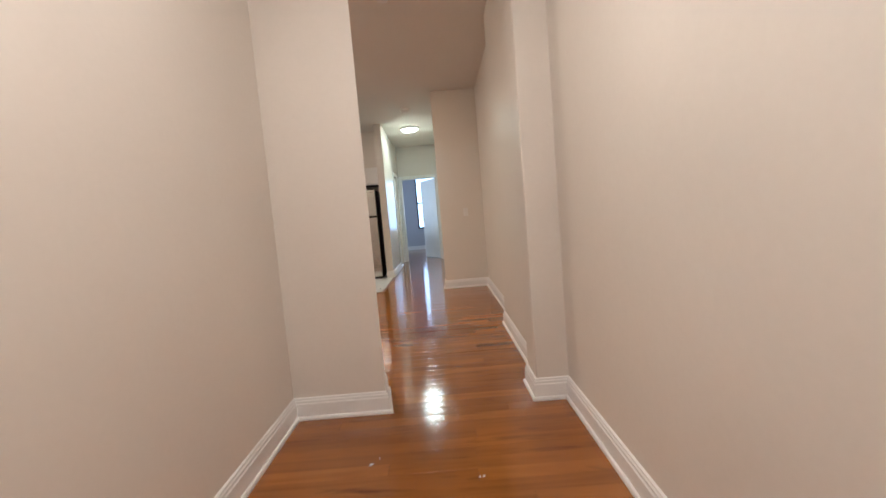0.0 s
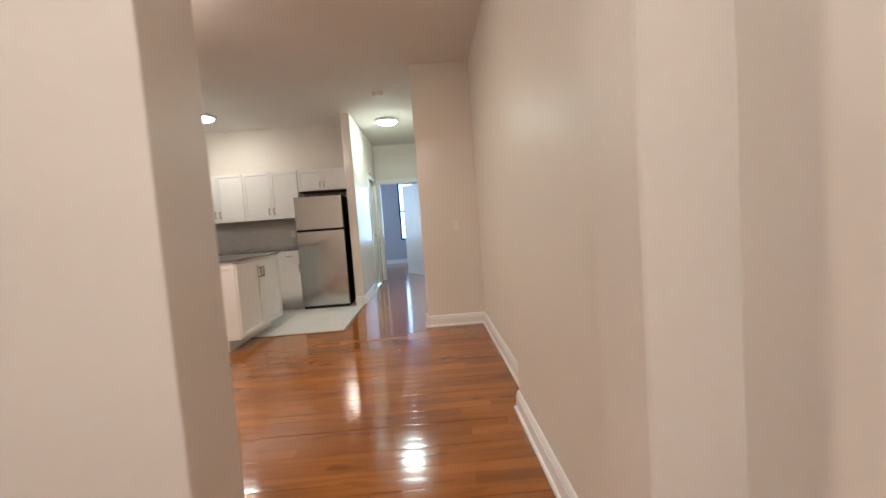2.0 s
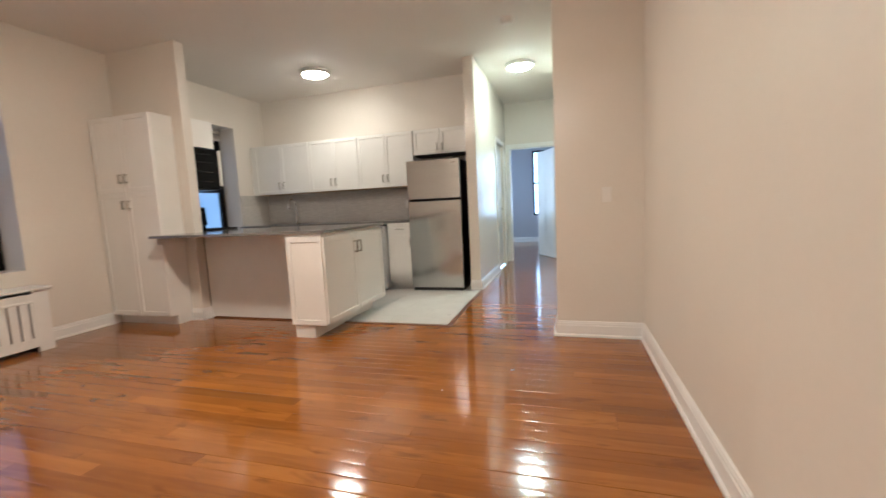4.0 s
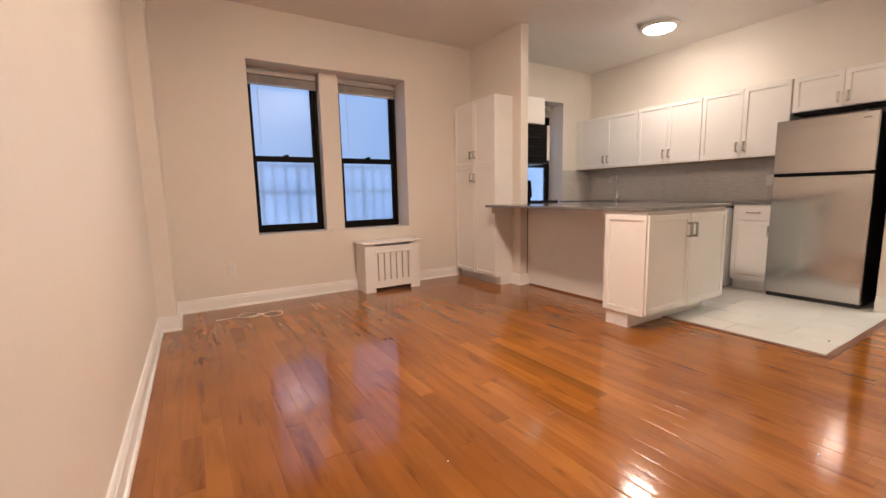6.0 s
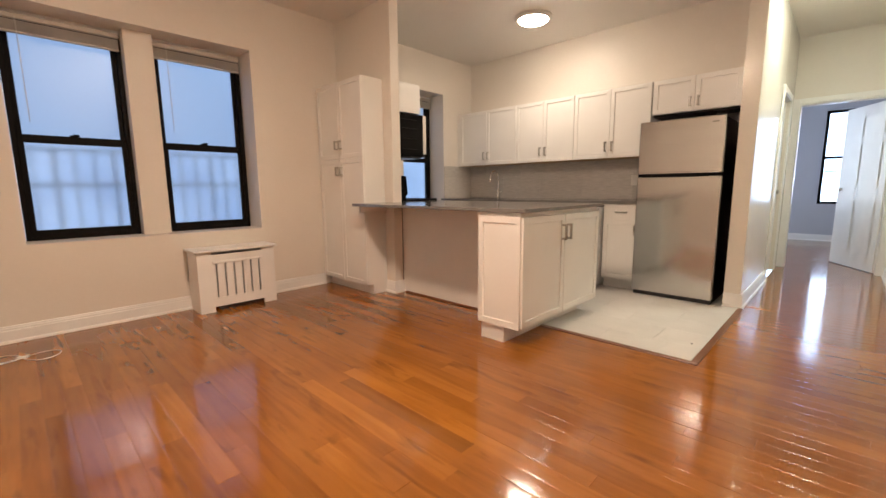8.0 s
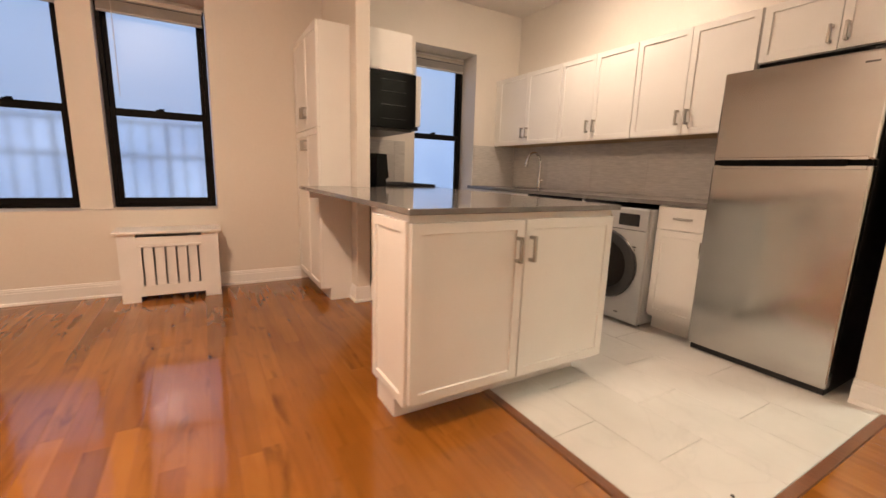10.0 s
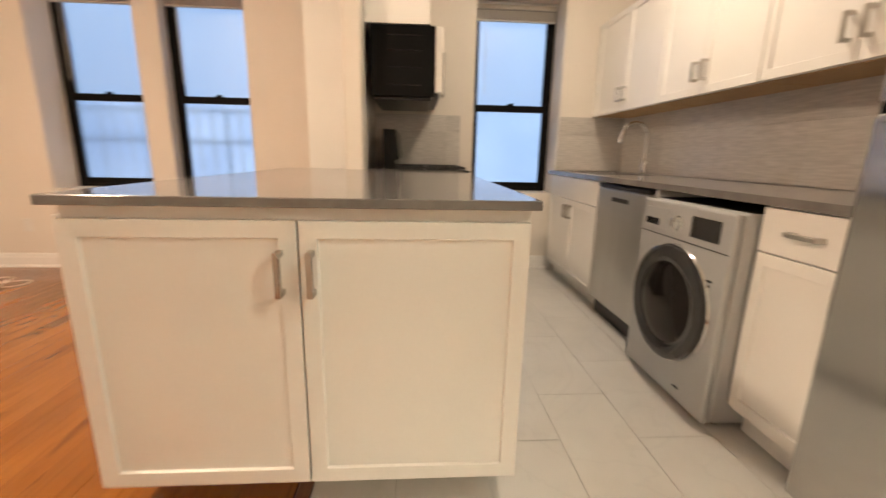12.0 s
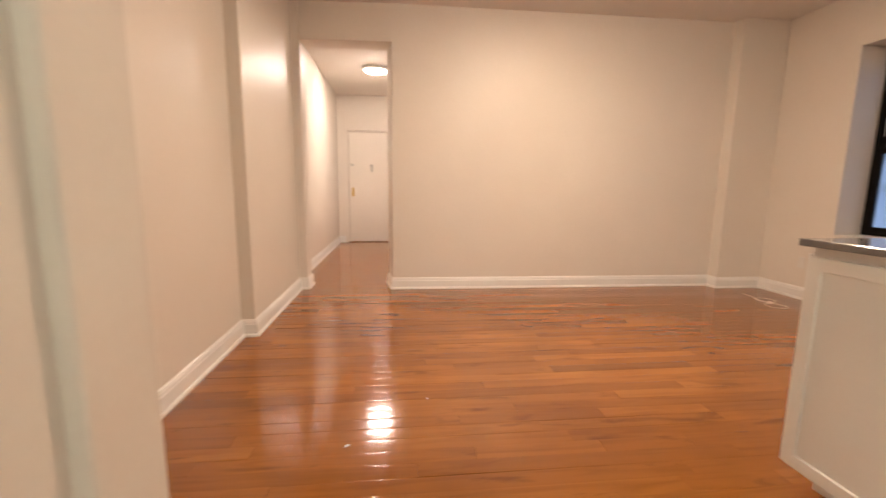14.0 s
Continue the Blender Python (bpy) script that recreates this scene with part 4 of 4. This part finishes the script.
part("side_panel", box((RWd - 0.018, 0.018, 0), (RWd, rd, 0.53)), TRIM, rc)
part("top_board", box((-0.025, -0.025, 0.53), (RWd + 0.025, rd, 0.552), 0.004), TRIM, rc)
# Flat board added inside; its grey stands for the shade between the slots.
part("radiator", box((0.02, rd - 0.06, 0.02), (RWd - 0.02, rd - 0.01, 0.5)), BARS, rc, "dull grey board added for the shade behind the slots")

# ---- small wall fittings ----
def plate(name, m, label, category, slots):
    p = thing(name, m, label, category)
    part("cover_plate", box((-0.035, -0.006, -0.057), (0.035, 0, 0.057), 0.003), PLASTIC, p)
    for z in slots:
        part("socket", box((-0.016, -0.009, z - 0.014), (0.016, -0.006, z + 0.014), 0.002), PLASTIC, p)
    return p


plate("wall_outlet", pose(XW, 3.534, 0.37, 0, 0, 90), "white double wall outlet low on the cream wall", "outlet", (-0.02, 0.02))
plate("wall_outlet", pose(-2.00, YK - 0.012, 1.13), "white wall outlet on the grey splashback", "outlet", (-0.02, 0.02))
plate("light_switch", pose(0.50, 6.375, 1.10), "cream light switch plate on the wall end", "switch", (0.0,))
cb = bmesh.new()
loop = [(0.30 * math.cos(a) * (0.55 + 0.45 * abs(math.cos(a))) * 0.62, 0.085 * math.sin(2 * a), 0.004) for a in [2 * math.pi * k / 60 for k in range(60)]]
add_tube(cb, loop + [loop[0]], 0.003, 6)
add_tube(cb, [(0.02, 0, 0.004), (-0.10, -0.07, 0.004), (-0.22, -0.06, 0.004), (-0.34, -0.11, 0.004)], 0.003, 6)
cable = thing("loose_cable", pose(-3.97, 3.70, 0, 0, 0, 68), "thin white cable lying coiled on the wooden floor", "cable")
part("cord", cb, PLASTIC, cable)
part("clip", box((-0.03, -0.014, 0), (0.03, 0.014, 0.014), 0.004), PLASTIC, cable)

crumb = part("crumb", lathe([(0, 0), (0.006, 0), (0.007, 0.003), (0.004, 0.006), (0, 0.007)], n=9), BLACK)
crumb.matrix_world = pose(-0.917, 6.854, 0.001)
tagged(crumb, "tiny dark crumb on the pale kitchen tiles", "crumb")

SCRAPS = [(-0.146, 5.607, 0.012, 1.0), (-0.507, 5.244, 0.005, 2.2), (-0.271, 2.109, 0.010, 0.4), (-0.24, 2.155, 0.004, 3.0), (0.199, 1.963, 0.006, 1.7), (0.215, 1.965, 0.006, 0.9), (-1.282, 4.002, 0.004, 2.6)]
for x, y, r, turn in SCRAPS:
    sc = bmesh.new()
    ring = [sc.verts.new((r * (1 + 0.4 * math.sin(3 * k + turn)) * math.cos(k * 1.05), 0.6 * r * math.sin(k * 1.05), 0.001)) for k in range(6)]
    f = sc.faces.new(ring)
    up = bmesh.ops.extrude_face_region(sc, geom=[f])["geom"]
    bmesh.ops.translate(sc, verts=[v for v in up if isinstance(v, bmesh.types.BMVert)], vec=(0.1 * r, 0, 0.25 * r))
    o = part("paper_scrap", sc, PLASTIC)
    o.matrix_world = pose(x, y, 0, 0, 0, turn * 40)
    tagged(o, "tiny white scrap of paper on the wooden floor", "scrap", "scraps on the floor")

# ---- splashback tiles ----
def splash(name, m, w, h, tw, th, off):
    s = structure(name, box((0, -0.005, 0), (w, -0.001, h)), GREYGROUT, "grey stone-look tile splashback", "splashback")
    s.matrix_world = m
    cache, z, row = {}, 0.0, 0
    while z < h - 0.01:
        zz = min(z + th, h)
        x = -off * (row % 2) * tw
        while x < w - 0.005:
            a, b = max(x, 0), min(x + tw, w)
            if b - a > 0.01:
                key = (round(b - a, 3), round(zz - z, 3))
                if key not in cache:
                    cache[key] = mesh_of("tile", box((0.0008, -0.010, 0.0008), (key[0] - 0.0008, -0.0052, key[1] - 0.0008), 0.0008), SPLASH)
                o = new("tile", cache[key])
                o.parent, o.location = s, (a, 0, z)
            x += tw
        z, row = zz, row + 1
    return s


splash("splashback_kitchen", pose(XW + 0.012, YK, 0.916), -1.735 - XW - 0.012, 0.457, 0.60, 0.305, 0.5)
splash("splashback_side", pose(XW, 8.105, 0.916, 0, 0, 90), 0.58, 0.457, 0.60, 0.305, 0.0)
splash("splashback_stove", pose(XW, 6.508, 0.916, 0, 0, 90), 0.72, 0.445, 0.60, 0.305, 0.0)

# ---- tiled kitchen floor ----
KF = structure("kitchen_floor", box((XW, TY, -0.02), (TX, YK, -0.003)), GROUT, "pale porcelain floor tiles in a running bond", "floor")
cache = {}
row, y = 0, 6.495
while y < YK:
    ya, yb = max(y, TY), min(y + 0.30, YK)
    x = -1.440 + (0.2965 if row % 2 else 0) + 0.593 * 2
    while x > XW:
        xa, xb = max(x - 0.593, XW), min(x, TX)
        if xb - xa > 0.01:
            key = (round(xb - xa, 3), round(yb - ya, 3))
            if key not in cache:
                cache[key] = mesh_of("tile", box((0.001, 0.001, -0.010), (key[0] - 0.001, key[1] - 0.001, 0.001), 0.001), PALETILE)
            o = new("tile", cache[key])
            o.parent, o.location = KF, (xa, ya, 0)
        x -= 0.593
    y, row = y + 0.30, row + 1
structure("floor_strip", boxes([((XW, TY - 0.045, -0.01), (TX + 0.042, TY - 0.001, 0.005)), ((TX + 0.001, TY - 0.001, -0.01), (TX + 0.042, 8.06, 0.005))], 0.003), STRIP, "dark oak reducer strip round the tiles", "trim")

# ---- board floor ----
FL = structure("floor", boxes([
    ((EL - 0.1, EY - 0.1, -0.06), (ER + 0.1, 2.61, -0.022)), ((XW, 2.61, -0.06), (1.0, TY - 0.045, -0.022)),
    ((TX + 0.042, TY - 0.045, -0.06), (HR + 0.14, HY, -0.022)), ((-2.3, HY, -0.06), (1.9, FAR, -0.022))]), STRIP, "glossy orange-brown oak strip floor", "floor")
rng = random.Random(7)
PW = 0.0826
CACHE, loose = {}, []


def reach(y):
    """How far a row of boards runs in x at the place y."""
    if y < 2.60:
        return EL, ER
    if y < YS + 0.01:
        return OL - 0.01, OR + 0.01
    if y < TY - 0.047:
        return XW, (0.66 if y < 4.23 else 0.757)
    if y < HY + 0.10:
        return (TX + 0.043 if y < 8.1 else HL), (HR if y > 6.5 else 0.757)
    return -2.3, 1.9


CROWN = 0.00014
EASED = [(0.0001, -0.00042), (0.0012, -0.0002)] + [(u * PW, -CROWN * (2 * u - 1) ** 2) for u in (0.04, 0.16, 0.32, 0.5, 0.68, 0.84, 0.96)] + [(PW - 0.0012, -0.0002), (PW - 0.0001, -0.00042)]


def board_faces(x, y, length, lean, lift, vs, fs):
    """Adds one eased-edge board to lists of corners and faces."""
    k, n = len(vs), len(EASED)
    for px in (x + 0.0003, x + length - 0.0003):
        for u, z in EASED:
            vs.append((px, y + u, z + lift + lean * (u - PW / 2)))
        vs.append((px, y + PW - 0.0002, -0.016))
        vs.append((px, y + 0.0002, -0.016))
    m = n + 2
    for q in range(m):
        r = (q + 1) % m
        if q != n:
            fs.append((k + q, k + m + q, k + m + r, k + r))
    fs.append(tuple(k + q for q in range(m)))
    fs.append(tuple(k + m + q for q in reversed(range(m))))


def board_mesh(name, vs, fs):
    me = bpy.data.meshes.new(name)
    me.from_pydata(vs, [], fs)
    me.materials.append(WOOD)
    for p in me.polygons:
        p.use_smooth = True
    me.set_sharp_from_angle(angle=radians(12))
    return me


def board(x, y, length):
    key = round(length, 2)
    if x > -3.6 and 3.0 < y < 6.2 and length > 0.1:
        if key not in CACHE:
            vs, fs = [], []
            board_faces(0, 0, key, 0, 0, vs, fs)
            CACHE[key] = board_mesh("board", vs, fs)
        o = new("board", CACHE[key])
        o.parent = FL
        o.location, o.rotation_euler = (x, y, rng.uniform(-0.0003, 0.0001)), (radians(rng.gauss(0, 0.16)), radians(rng.gauss(0, 0.03)), 0)
    else:
        loose.append((x, y, length, rng.gauss(0, 0.0027), rng.uniform(-0.0003, 0.0001)))


y = EY
while y < FAR:
    xa, xb = reach(y + PW / 2)
    x = xa - rng.uniform(0.0, 0.5)
    while x < xb:
        nx = x + rng.choice((0.4, 0.55, 0.7, 0.9, 1.1, 1.35, 1.6, 1.9))
        a, b = max(x, xa), min(nx, xb)
        if b - a > 0.012:
            board(round(a, 3), y, b - a)
        x = nx
    y += PW
vs, fs = [], []
for row in loose:
    board_faces(*row, vs, fs)
me = board_mesh("boards", vs, fs)
lb = new("boards", me)
lb.parent = FL
tagged(lb, "glossy oak floor boards further off", kind="stuff")
